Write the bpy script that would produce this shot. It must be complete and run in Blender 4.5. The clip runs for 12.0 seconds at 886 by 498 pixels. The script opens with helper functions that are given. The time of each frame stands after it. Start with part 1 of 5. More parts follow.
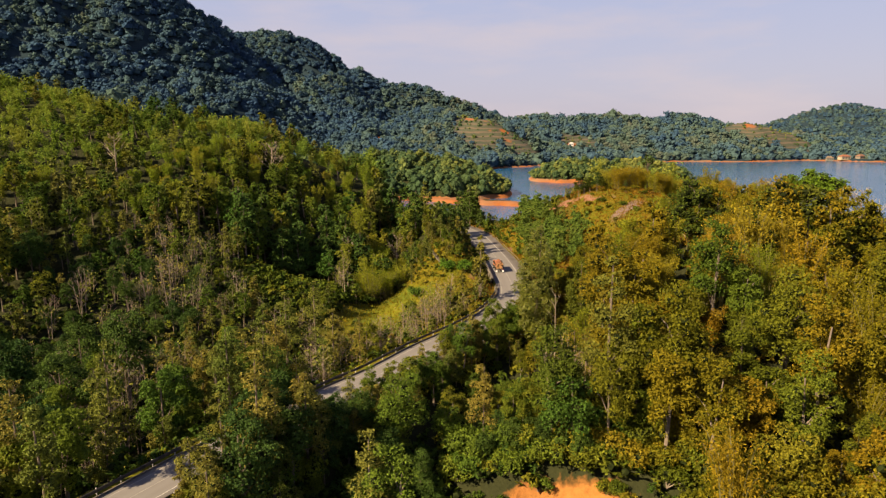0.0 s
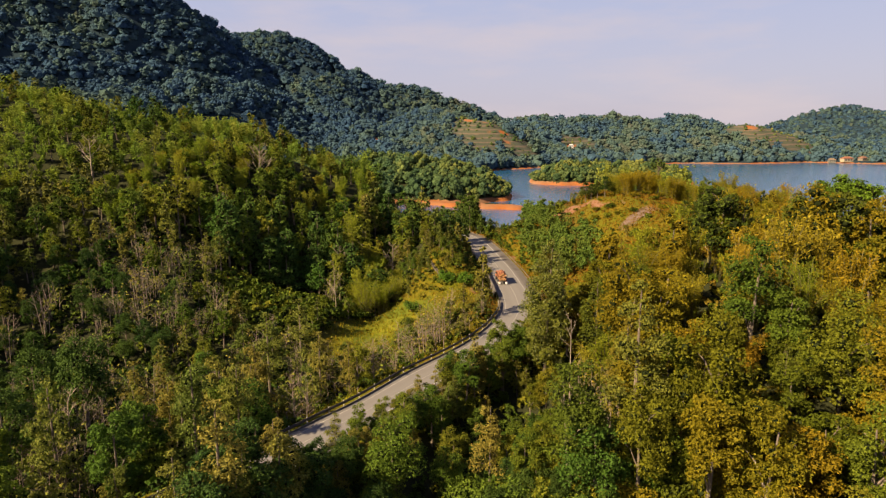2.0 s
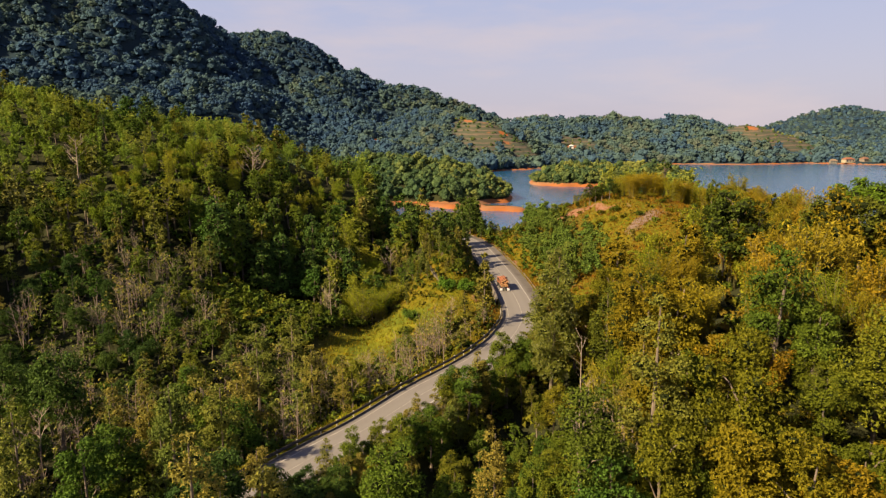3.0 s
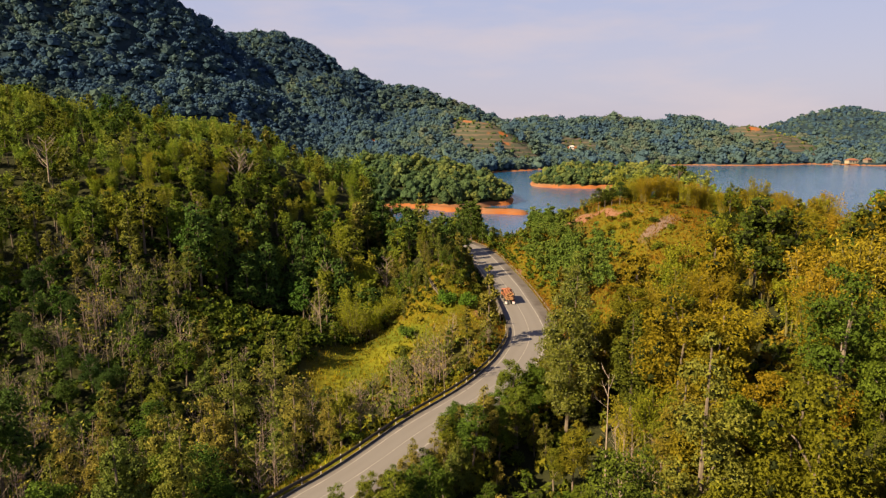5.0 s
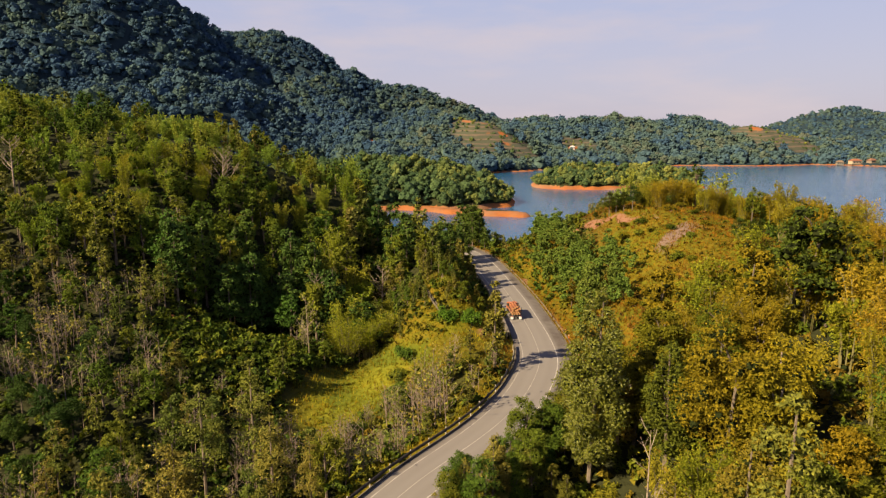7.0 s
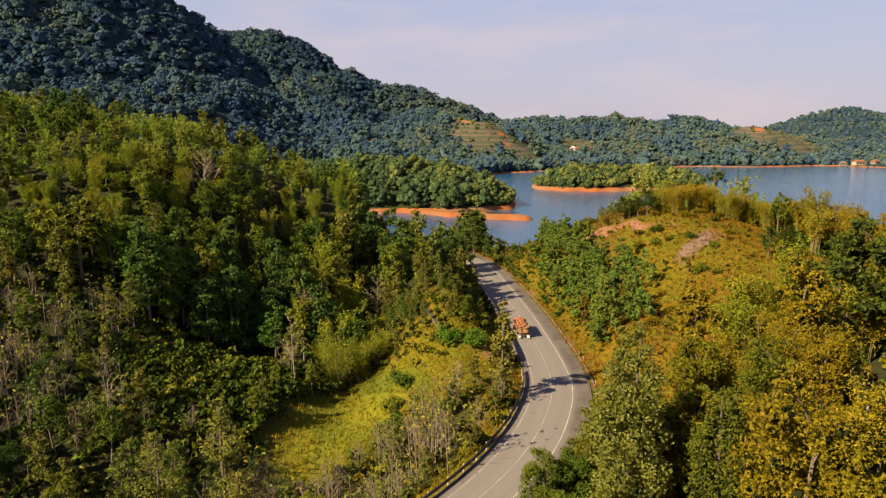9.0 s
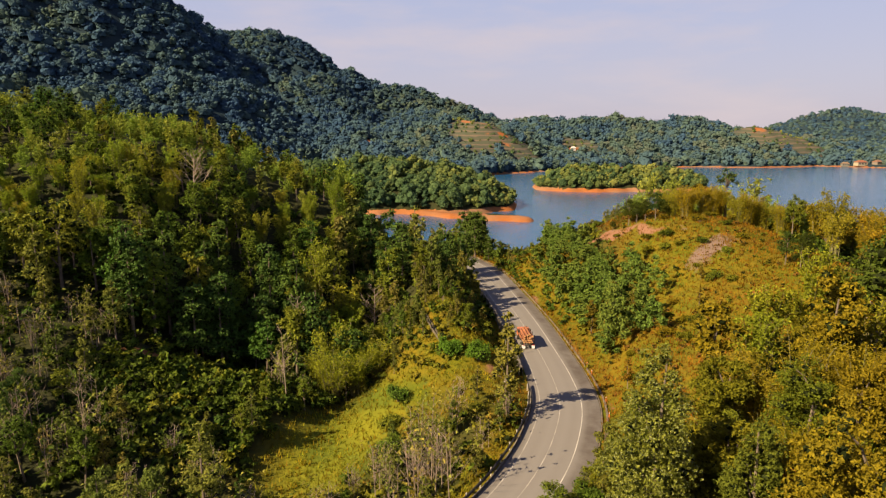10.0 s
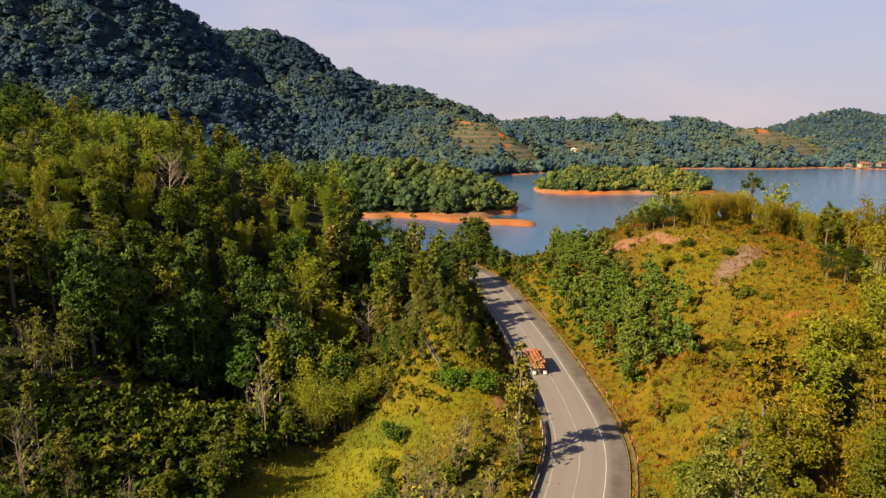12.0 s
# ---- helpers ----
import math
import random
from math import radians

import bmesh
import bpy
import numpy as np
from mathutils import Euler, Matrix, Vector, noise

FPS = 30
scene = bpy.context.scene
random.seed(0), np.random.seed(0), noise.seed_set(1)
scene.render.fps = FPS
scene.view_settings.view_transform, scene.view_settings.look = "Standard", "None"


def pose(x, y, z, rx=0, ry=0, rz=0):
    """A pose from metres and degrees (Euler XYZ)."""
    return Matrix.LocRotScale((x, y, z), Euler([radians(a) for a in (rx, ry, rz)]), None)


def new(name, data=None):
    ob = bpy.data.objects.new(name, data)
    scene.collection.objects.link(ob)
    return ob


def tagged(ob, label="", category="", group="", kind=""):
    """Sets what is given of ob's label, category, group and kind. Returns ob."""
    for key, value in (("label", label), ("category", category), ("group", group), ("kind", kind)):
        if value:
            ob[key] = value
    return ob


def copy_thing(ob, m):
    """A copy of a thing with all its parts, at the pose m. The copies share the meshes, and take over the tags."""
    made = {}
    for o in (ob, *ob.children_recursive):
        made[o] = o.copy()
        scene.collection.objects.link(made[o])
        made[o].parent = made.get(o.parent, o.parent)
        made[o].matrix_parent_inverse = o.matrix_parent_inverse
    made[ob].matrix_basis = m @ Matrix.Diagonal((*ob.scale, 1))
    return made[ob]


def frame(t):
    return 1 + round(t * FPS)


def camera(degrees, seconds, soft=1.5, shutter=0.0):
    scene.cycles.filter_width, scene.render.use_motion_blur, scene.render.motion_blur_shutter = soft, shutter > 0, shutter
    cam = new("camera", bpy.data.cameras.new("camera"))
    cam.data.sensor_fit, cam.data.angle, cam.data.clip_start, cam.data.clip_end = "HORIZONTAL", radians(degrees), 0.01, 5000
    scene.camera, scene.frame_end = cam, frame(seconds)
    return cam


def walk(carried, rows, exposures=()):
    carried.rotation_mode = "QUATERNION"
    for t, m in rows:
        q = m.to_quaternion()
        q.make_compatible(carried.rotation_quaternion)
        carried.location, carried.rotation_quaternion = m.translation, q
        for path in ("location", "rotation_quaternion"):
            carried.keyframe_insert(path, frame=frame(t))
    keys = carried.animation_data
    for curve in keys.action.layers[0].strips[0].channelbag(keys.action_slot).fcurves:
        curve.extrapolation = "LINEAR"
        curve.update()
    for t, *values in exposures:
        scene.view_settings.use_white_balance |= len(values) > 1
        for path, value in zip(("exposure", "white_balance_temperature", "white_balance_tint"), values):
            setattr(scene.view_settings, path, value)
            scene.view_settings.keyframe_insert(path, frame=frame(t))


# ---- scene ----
cam = camera(71.1, 12.0, 1.25)
METRES, EYE, TILT, LEAN, TURN = 64.0, 45.0, -10.9, 0.0, 0.0
ROWS = [
    (0.0, 0.0, 0.0, 0.0, 0.0, 0.0, 0.0),
    (0.5, -0.0005, 0.0397, 0.0081, -0.04, 0.04, -0.01),
    (1.0, -0.0007, 0.0799, 0.0162, -0.07, 0.07, -0.01),
    (1.5, -0.001, 0.1203, 0.0244, -0.11, 0.09, -0.01),
    (2.0, -0.0018, 0.1608, 0.0327, -0.14, 0.12, -0.01),
    (2.5, -0.0024, 0.2016, 0.0409, -0.17, 0.14, -0.01),
    (3.0, -0.0031, 0.2424, 0.0488, -0.2, 0.17, -0.02),
    (5.0, -0.006, 0.4036, 0.0801, -0.3, 0.22, -0.01),
    (5.5, -0.0067, 0.445, 0.0878, -0.31, 0.23, -0.02),
    (6.0, -0.0075, 0.4864, 0.0957, -0.34, 0.23, -0.02),
    (6.5, -0.0085, 0.5276, 0.1036, -0.38, 0.22, -0.02),
    (7.0, -0.0095, 0.5687, 0.1118, -0.4, 0.22, -0.02),
    (9.0, -0.013, 0.7334, 0.1431, -0.51, 0.25, -0.05),
    (9.5, -0.0138, 0.7749, 0.1506, -0.54, 0.26, -0.05),
    (10.0, -0.0148, 0.8163, 0.1582, -0.56, 0.27, -0.06),
    (10.5, -0.0158, 0.8578, 0.1657, -0.59, 0.27, -0.07),
    (11.0, -0.0169, 0.8991, 0.1734, -0.62, 0.27, -0.08),
    (11.5, -0.0178, 0.9406, 0.1808, -0.64, 0.27, -0.09),
    (12.0, -0.0192, 0.9817, 0.1892, -0.68, 0.36, -0.09),
]
walk(cam, [(t, pose(0, 0, EYE, TILT, LEAN, TURN) @ pose(METRES * x, METRES * y, METRES * z, 90 + pitch, roll, yaw)) for t, x, y, z, yaw, pitch, roll in ROWS])

# ---- daylight ----
SUN_TO = Vector((-0.857, -0.515, 0.72)).normalized()
SUN_EL = math.asin(SUN_TO.z)
SUN_AZ = math.atan2(SUN_TO.x, SUN_TO.y)
world = bpy.data.worlds.new("sky")
scene.world = world
world.use_nodes = True
wn, wl = world.node_tree.nodes, world.node_tree.links
wn.clear()
w_out = wn.new("ShaderNodeOutputWorld")
w_bg = wn.new("ShaderNodeBackground")
w_sky = wn.new("ShaderNodeTexSky")
w_sky.sky_type = "NISHITA"
w_sky.sun_disc = False
w_sky.sun_elevation = SUN_EL
w_sky.sun_rotation = SUN_AZ
w_sky.air_density, w_sky.dust_density, w_sky.ozone_density = 1.0, 2.0, 3.0
w_bg.inputs["Strength"].default_value = 0.086
w_mix = wn.new("ShaderNodeMix")
w_mix.data_type = "RGBA"
w_mix.inputs["Factor"].default_value = 0.88
w_dir = wn.new("ShaderNodeTexCoord")
w_sep = wn.new("ShaderNodeSeparateXYZ")
w_ramp = wn.new("ShaderNodeValToRGB")
w_ramp.color_ramp.elements[0].position, w_ramp.color_ramp.elements[0].color = 0.0, (0.76, 0.67, 0.75, 1)
w_ramp.color_ramp.elements[1].position, w_ramp.color_ramp.elements[1].color = 0.24, (0.57, 0.62, 0.88, 1)
w_top = w_ramp.color_ramp.elements.new(0.44)
w_top.color = (0.05, 0.11, 0.36, 1)
w_gain = wn.new("ShaderNodeMix")
w_gain.data_type, w_gain.blend_type = "RGBA", "MULTIPLY"
w_gain.inputs["Factor"].default_value = 1.0
w_gain.inputs["B"].default_value = (5.3, 5.3, 5.3, 1)
# thin high cloud
w_map = wn.new("ShaderNodeMapping")
w_map.inputs["Scale"].default_value = (2.0, 2.0, 9.0)
w_noise = wn.new("ShaderNodeTexNoise")
w_noise.inputs["Scale"].default_value, w_noise.inputs["Detail"].default_value, w_noise.inputs["Roughness"].default_value = 1.3, 6.0, 0.55
w_cloud = wn.new("ShaderNodeValToRGB")
w_cloud.color_ramp.elements[0].position, w_cloud.color_ramp.elements[0].color = 0.45, (0, 0, 0, 1)
w_cloud.color_ramp.elements[1].position, w_cloud.color_ramp.elements[1].color = 0.7, (0.75, 0.75, 0.75, 1)
w_veil = wn.new("ShaderNodeMix")
w_veil.data_type = "RGBA"
w_veil.inputs["B"].default_value = (4.6, 3.9, 4.0, 1)
wl.new(w_dir.outputs["Generated"], w_sep.inputs[0])
wl.new(w_dir.outputs["Generated"], w_map.inputs[0])
wl.new(w_map.outputs[0], w_noise.inputs["Vector"])
wl.new(w_noise.outputs["Fac"], w_cloud.inputs[0])
wl.new(w_sep.outputs["Z"], w_ramp.inputs[0])
wl.new(w_ramp.outputs[0], w_gain.inputs["A"])
wl.new(w_gain.outputs["Result"], w_mix.inputs["B"])
wl.new(w_sky.outputs[0], w_mix.inputs["A"])
wl.new(w_cloud.outputs[0], w_veil.inputs["Factor"])
wl.new(w_mix.outputs["Result"], w_veil.inputs["A"])
wl.new(w_veil.outputs["Result"], w_bg.inputs["Color"])
wl.new(w_bg.outputs[0], w_out.inputs[0])

sun = new("sun", bpy.data.lights.new("sun", "SUN"))
sun.data.energy = 6.6
sun.data.angle = radians(0.6)
sun.data.color = (1.0, 0.78, 0.50)
sun.rotation_mode = "QUATERNION"
sun.rotation_quaternion = SUN_TO.to_track_quat("Z", "Y")
scene.view_settings.exposure = 0.86


# ---- materials ----
def material(name):
    m = bpy.data.materials.new(name)
    m.use_nodes = True
    nt = m.node_tree
    bsdf = nt.nodes["Principled BSDF"]
    return m, nt.nodes, nt.links, bsdf


def ramp(nodes, links, source, stops):
    r = nodes.new("ShaderNodeValToRGB")
    e = r.color_ramp.elements
    while len(e) < len(stops):
        e.new(0.5)
    for el, (p, c) in zip(e, stops):
        el.position, el.color = p, (*c, 1)
    links.new(source, r.inputs[0])
    return r.outputs[0]


def mix(nodes, links, fac, a, b, mode="MIX"):
    n = nodes.new("ShaderNodeMix")
    n.data_type, n.blend_type = "RGBA", mode
    for sock, v in ((n.inputs["Factor"], fac), (n.inputs["A"], a), (n.inputs["B"], b)):
        if isinstance(v, (int, float)):
            sock.default_value = v
        elif isinstance(v, tuple):
            sock.default_value = (*v, 1)
        else:
            links.new(v, sock)
    return n.outputs["Result"]


def noise_tex(nodes, links, scale, detail=4.0, rough=0.55, coord="Object"):
    tc = nodes.new("ShaderNodeTexCoord")
    n = nodes.new("ShaderNodeTexNoise")
    n.inputs["Scale"].default_value = scale
    n.inputs["Detail"].default_value = detail
    n.inputs["Roughness"].default_value = rough
    links.new(tc.outputs[coord], n.inputs["Vector"])
    return n.outputs["Fac"]


def bump(nodes, links, bsdf, height, strength, dist):
    b = nodes.new("ShaderNodeBump")
    b.inputs["Strength"].default_value = strength
    b.inputs["Distance"].default_value = dist
    links.new(height, b.inputs["Height"])
    links.new(b.outputs[0], bsdf.inputs["Normal"])


def foliage(name, stops, per_tree="object", trans=0.17, rough=0.55, grain=3.2, gloss=0.07, even=0.25, dryness=(1.04, 0.71, 0.43)):
    """Leaves: hue by tree, lightness by leaf; part of the light goes through."""
    m, n, l, b = material(name)
    if per_tree == "object":
        tone = n.new("ShaderNodeObjectInfo").outputs["Random"]
    else:
        at = n.new("ShaderNodeAttribute")
        at.attribute_name = "tone"
        tone = at.outputs["Fac"]
    col = ramp(n, l, tone, stops)
    if per_tree == "object":
        # the sunny dry bank east of the road has yellower leaves
        east, dry = n.new("ShaderNodeSeparateXYZ"), n.new("ShaderNodeMapRange")
        l.new(n.new("ShaderNodeObjectInfo").outputs["Location"], east.inputs[0])
        l.new(east.outputs["X"], dry.inputs["Value"])
        spread, part_dry, some = n.new("ShaderNodeMath"), n.new("ShaderNodeMath"), n.new("ShaderNodeMath")
        spread.operation, spread.inputs[1].default_value = "MULTIPLY", 7.31
        l.new(tone, spread.inputs[0])
        part_dry.operation, some.operation = "FRACT", "MULTIPLY"
        l.new(spread.outputs[0], part_dry.inputs[0])
        dry.inputs["From Min"].default_value, dry.inputs["From Max"].default_value = 2.0, 24.0
        col = mix(n, l, 1.0, col, (1.12, 1.18, 0.92), "MULTIPLY")
        l.new(dry.outputs["Result"], some.inputs[0])
        l.new(ramp(n, l, part_dry.outputs[0], [(0.1, (0.4,) * 3), (0.45, (1.0,) * 3)]), some.inputs[1])
        col = mix(n, l, some.outputs[0], col, mix(n, l, 1.0, col, dryness, "MULTIPLY"))
    leaf = n.new("ShaderNodeNewGeometry").outputs["Random Per Island"]
    light = ramp(n, l, leaf, [(0.0, (0.62 + 0.25 * even,) * 3), (1.0, (1.35 - 0.2 * even, 1.3 - 0.15 * even, 1.15))])
    col = mix(n, l, 1.0, col, light, "MULTIPLY")
    # mottling: leaf colour variation plus painted self-shadow between leaf clusters
    clump = noise_tex(n, l, grain, 3.0, 0.7)
    col = mix(n, l, 1.0, col, ramp(n, l, clump, [(0.3, (0.45 + 0.25 * even, 0.5 + 0.2 * even, 0.5 + 0.2 * even)), (0.5, (1.0, 1.0, 1.0)), (0.72, (1.55 - 0.25 * even, 1.45 - 0.2 * even, 1.2))]), "MULTIPLY")
    bump(n, l, b, clump, 1.0 - 0.5 * even, 0.9 / grain)
    l.new(col, b.inputs["Base Color"])
    b.inputs["Roughness"].default_value = rough
    b.inputs["Specular IOR Level"].default_value = gloss
    t = n.new("ShaderNodeBsdfTranslucent")
    l.new(mix(n, l, 1.0, col, (1.15, 1.2, 0.6), "MULTIPLY"), t.inputs["Color"])
    ms = n.new("ShaderNodeMixShader")
    ms.inputs[0].default_value = trans
    l.new(b.outputs[0], ms.inputs[1])
    l.new(t.outputs[0], ms.inputs[2])
    l.new(ms.outputs[0], n["Material Output"].inputs["Surface"])
    return m


def simple(name, a, b2, scale, rough, metal=0.0, relief=0.0):
    m, n, l, b = material(name)
    f = noise_tex(n, l, scale)
    l.new(ramp(n, l, f, [(0.3, a), (0.7, b2)]), b.inputs["Base Color"])
    b.inputs["Roughness"].default_value = rough
    b.inputs["Metallic"].default_value = metal
    if relief:
        bump(n, l, b, noise_tex(n, l, scale * 5), 0.6, relief)
    return m


BROAD = [(0.0, (0.052, 0.105, 0.020)), (0.2, (0.090, 0.136, 0.020)), (0.45, (0.132, 0.158, 0.020)), (0.62, (0.172, 0.170, 0.022)), (0.8, (0.122, 0.16, 0.020)), (1.0, (0.050, 0.09, 0.020))]
SLIM = [(0.0, (0.098, 0.126, 0.030)), (0.5, (0.160, 0.165, 0.037)), (1.0, (0.215, 0.175, 0.046))]
DARK = [(0.0, (0.050, 0.096, 0.026)), (1.0, (0.100, 0.150, 0.032))]
# darker leaf copy standing for shade in the hollows; dark crest trees share it
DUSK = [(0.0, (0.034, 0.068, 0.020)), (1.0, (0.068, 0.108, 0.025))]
BAMB = [(0.0, (0.15, 0.21, 0.022)), (0.6, (0.21, 0.23, 0.026)), (1.0, (0.25, 0.22, 0.028))]
# far forest greens with the blue of aerial haze mixed into the colour
FAR_HAZED = [(0.0, (0.026, 0.054, 0.098)), (0.3, (0.038, 0.074, 0.112)), (0.55, (0.052, 0.090, 0.100)), (0.8, (0.068, 0.104, 0.078)), (1.0, (0.090, 0.106, 0.078))]
LAKE = [(0.0, (0.034, 0.070, 0.034)), (0.5, (0.066, 0.104, 0.038)), (0.8, (0.145, 0.170, 0.042)), (1.0, (0.19, 0.185, 0.046))]
YOUNG = [(0.0, (0.09, 0.16, 0.028)), (0.5, (0.125, 0.19, 0.032)), (1.0, (0.175, 0.205, 0.036))]
SHRUB = [(0.0, (0.045, 0.085, 0.012)), (0.4, (0.085, 0.12, 0.012)), (0.7, (0.15, 0.145, 0.012)), (0.9, (0.20, 0.135, 0.018)), (1.0, (0.19, 0.10, 0.02))]
leaf_youngwood = foliage("young_leaves", YOUNG, "mesh")
leaf_shrub = foliage("shrub_leaves", SHRUB, "mesh")
leaf_lake = foliage("lakeside_leaves", LAKE, "mesh", 0.12, 0.6, 0.6, even=0.7)
leaf_broad = foliage("broad_leaves", BROAD)
leaf_slim = foliage("slim_leaves", SLIM)
leaf_dark = foliage("dark_leaves", DARK)
leaf_dusk = foliage("shade_darkened_leaves", DUSK)
leaf_bamboo = foliage("bamboo_leaves", BAMB, trans=0.3, dryness=(1.02, 0.68, 0.5))
leaf_wood = foliage("wood_leaves", [(p, (1.1 * c[0], 1.2 * c[1], c[2])) for p, c in BROAD], "mesh")
leaf_slimwood = foliage("slim_wood_leaves", SLIM, "mesh")
leaf_bamboowood = foliage("bamboo_wood_leaves", [(0.0, (0.14, 0.24, 0.036)), (0.5, (0.20, 0.27, 0.042)), (1.0, (0.26, 0.265, 0.046))], "mesh", 0.3)
leaf_hazed = foliage("hazed_far_leaves", FAR_HAZED, "mesh", 0.03, 0.8, 0.35, 0.02, even=1.1)
bark = simple("grey_brown_bark", (0.10, 0.075, 0.05), (0.19, 0.15, 0.11), 3.0, 0.9)
pale_trunk = simple("pale_smooth_bark", (0.13, 0.10, 0.075), (0.23, 0.18, 0.13), 2.5, 0.85)
pale_bark = simple("pale_dead_bark", (0.23, 0.17, 0.12), (0.34, 0.27, 0.2), 2.0, 0.85)
# near-black kernel colour that paints shade into the gaps of the crowns
crown_shade = simple("painted_crown_shade", (0.010, 0.014, 0.004), (0.026, 0.033, 0.009), 1.5, 1.0)
crown_shade.node_tree.nodes["Principled BSDF"].inputs["Specular IOR Level"].default_value = 0.05
twig_mat = simple("dry_twigs", (0.18, 0.132, 0.10), (0.28, 0.215, 0.165), 1.0, 0.9)
grass_mat = foliage("grass_blades", [(0.0, (0.17, 0.21, 0.014)), (0.3, (0.215, 0.205, 0.012)), (0.6, (0.20, 0.138, 0.008)), (1.0, (0.225, 0.098, 0.010))], "mesh", 0.35, 0.6, 0.25)


# ---- land ----
ROAD_Z = 10.0
ROAD_MARKS = [(-72, -10), (-60, 8), (-48, 25), (-38, 40), (-28.9, 55.7), (-25.6, 61.5), (-19.5, 70.2), (-13, 79.3), (-10.3, 82.7), (-7.3, 86.9), (-4.1, 91.9), (-1.4, 95.9), (5.0, 104.2), (9.3, 111), (12.9, 119), (15.8, 129), (16.5, 139), (16.2, 152), (15.4, 168), (13.6, 188), (11.5, 206), (7, 222), (-2, 238), (-16, 252), (-34, 262)]


def spline(marks, step=1.0):
    p = [np.array(q, float) for q in marks]
    p = [2 * p[0] - p[1]] + p + [2 * p[-1] - p[-2]]
    out = []
    for a, b, c, d in zip(p, p[1:], p[2:], p[3:]):
        n = max(2, int(np.linalg.norm(c - b) / step))
        for i in range(n):
            t = i / n
            out.append(0.5 * (2 * b + (c - a) * t + (2 * a - 5 * b + 4 * c - d) * t * t + (3 * b - a - 3 * c + d) * t ** 3))
    out.append(p[-2])
    return np.array(out)


ROAD = spline(ROAD_MARKS)
ROAD_DIR = np.gradient(ROAD, axis=0)
ROAD_DIR /= np.linalg.norm(ROAD_DIR, axis=1)[:, None]
# the road widens in the bend
ROAD_WIDE = np.interp(ROAD[:, 1], [60, 84, 112], [0.76, 0.80, 1.0])
ROAD_RIGHT = np.stack([ROAD_DIR[:, 1], -ROAD_DIR[:, 0]], 1)


def road_offset(x, y):
    """Metres from the road's middle line, plus to its right."""
    x, y = np.atleast_1d(np.asarray(x, float)), np.atleast_1d(np.asarray(y, float))
    out = np.full(x.shape, 999.0)
    near = (np.abs(x) < 130) & (y > -40) & (y < 320)
    px, py = x[near], y[near]
    best, side = np.full(px.shape, 1e9), np.ones(px.shape)
    for (cx, cy), (rx, ry) in zip(ROAD, ROAD_RIGHT):
        dx, dy = px - cx, py - cy
        d = dx * dx + dy * dy
        m = d < best
        best[m] = d[m]
        side[m] = np.sign(dx * rx + dy * ry)[m]
    out[near] = np.sqrt(best) * side
    return out


def sig(v):
    return 1 / (1 + np.exp(-np.clip(v, -40, 40)))


def smooth(a, b, v):
    """0 at a, 1 at b."""
    t = np.clip((v - a) / (b - a), 0, 1)
    return t * t * (3 - 2 * t)


# x, y, height, spread across, spread along, turn in degrees
NEAR_HILLS = [
    (-4, 172, 12, 9, 22, 4),
    (4, 140, 3.2, 6, 12, 0),
    (62, 140, 18, 33, 55, 0),
    (48, 198, 13, 22, 26, 0),
    (32, 166, -5.5, 8, 16, 0),
    (38, 90, 5, 13, 14, 0),
    (17, 69, 3.5, 9, 6, 0),
]
# the wooded ridge beside the valley and the gully cut into its foot
LEFT_RIDGE = [(-260, 215, 68), (-150, 210, 58), (-120, 206, 51), (-104, 202, 43.5), (-86, 200, 45), (-68, 199, 43), (-51, 198, 37), (-33, 197, 32), (-24, 197, 27), (-17, 198, 14)]
GULLIES = [(-29, 162, -11, 12, 20, 0), (-38, 150, -7, 11, 7, 0)]
# crest lines: x, y, height of the ground on them; each with the slope of its flanks
CRESTS = [
    (0.85, [(-1200, 900, 470), (-700, 930, 372), (-475, 960, 304), (-447, 1000, 272), (-416, 1040, 230), (-385, 1056, 200), (-346, 1050, 176), (-278, 1010, 147), (-207, 960, 108), (-147, 900, 72), (-100, 840, 44), (-60, 760, 22)]),
    (0.8, [(-800, 1600, 330), (-560, 1550, 284), (-490, 1500, 254), (-419, 1500, 264), (-370, 1500, 260), (-312, 1500, 242), (-267, 1500, 214), (-208, 1500, 180), (-124, 1500, 146), (-45, 1500, 138), (8, 1500, 115), (69, 1500, 100), (115, 1500, 80), (162, 1490, 57), (230, 1450, 40)]),
    (0.34, [(110, 1120, 48), (143, 1100, 60), (172, 1100, 65), (202, 1100, 58), (241, 1100, 62), (296, 1100, 65), (339, 1100, 60), (378, 1100, 57), (411, 1100, 65), (447, 1100, 55), (475, 1090, 46), (560, 1110, 38), (760, 1150, 20)]),
    (0.62, [(478, 1034, 52), (490, 1030, 56), (515, 1030, 51), (552, 1030, 40), (589, 1026, 26), (616, 1020, 12)]),
    (0.55, [(-20, 1050, 78), (27, 965, 64), (56, 940, 60), (75, 925, 42), (110, 905, 24), (140, 880, 8)]),
    (0.30, [(1300, 2900, 20), (1492, 2900, 56), (1592, 2900, 90), (1691, 2900, 124), (1804, 2900, 154), (1868, 2900, 156), (1948, 2900, 136), (2020, 2900, 131), (2400, 2900, 90)]),
]


# ends of each shore's middle line, half width, and height by distance inside the waterline
BANK = ([-12, -1.5, 0.5, 2.5, 5, 14, 50], [-6, -1.2, 0.6, 2.6, 3.4, 10, 19])
LOW = ([-12, -1.5, 0.5, 2.5, 5], [-6, -1.2, 0.5, 1.7, 2.4])
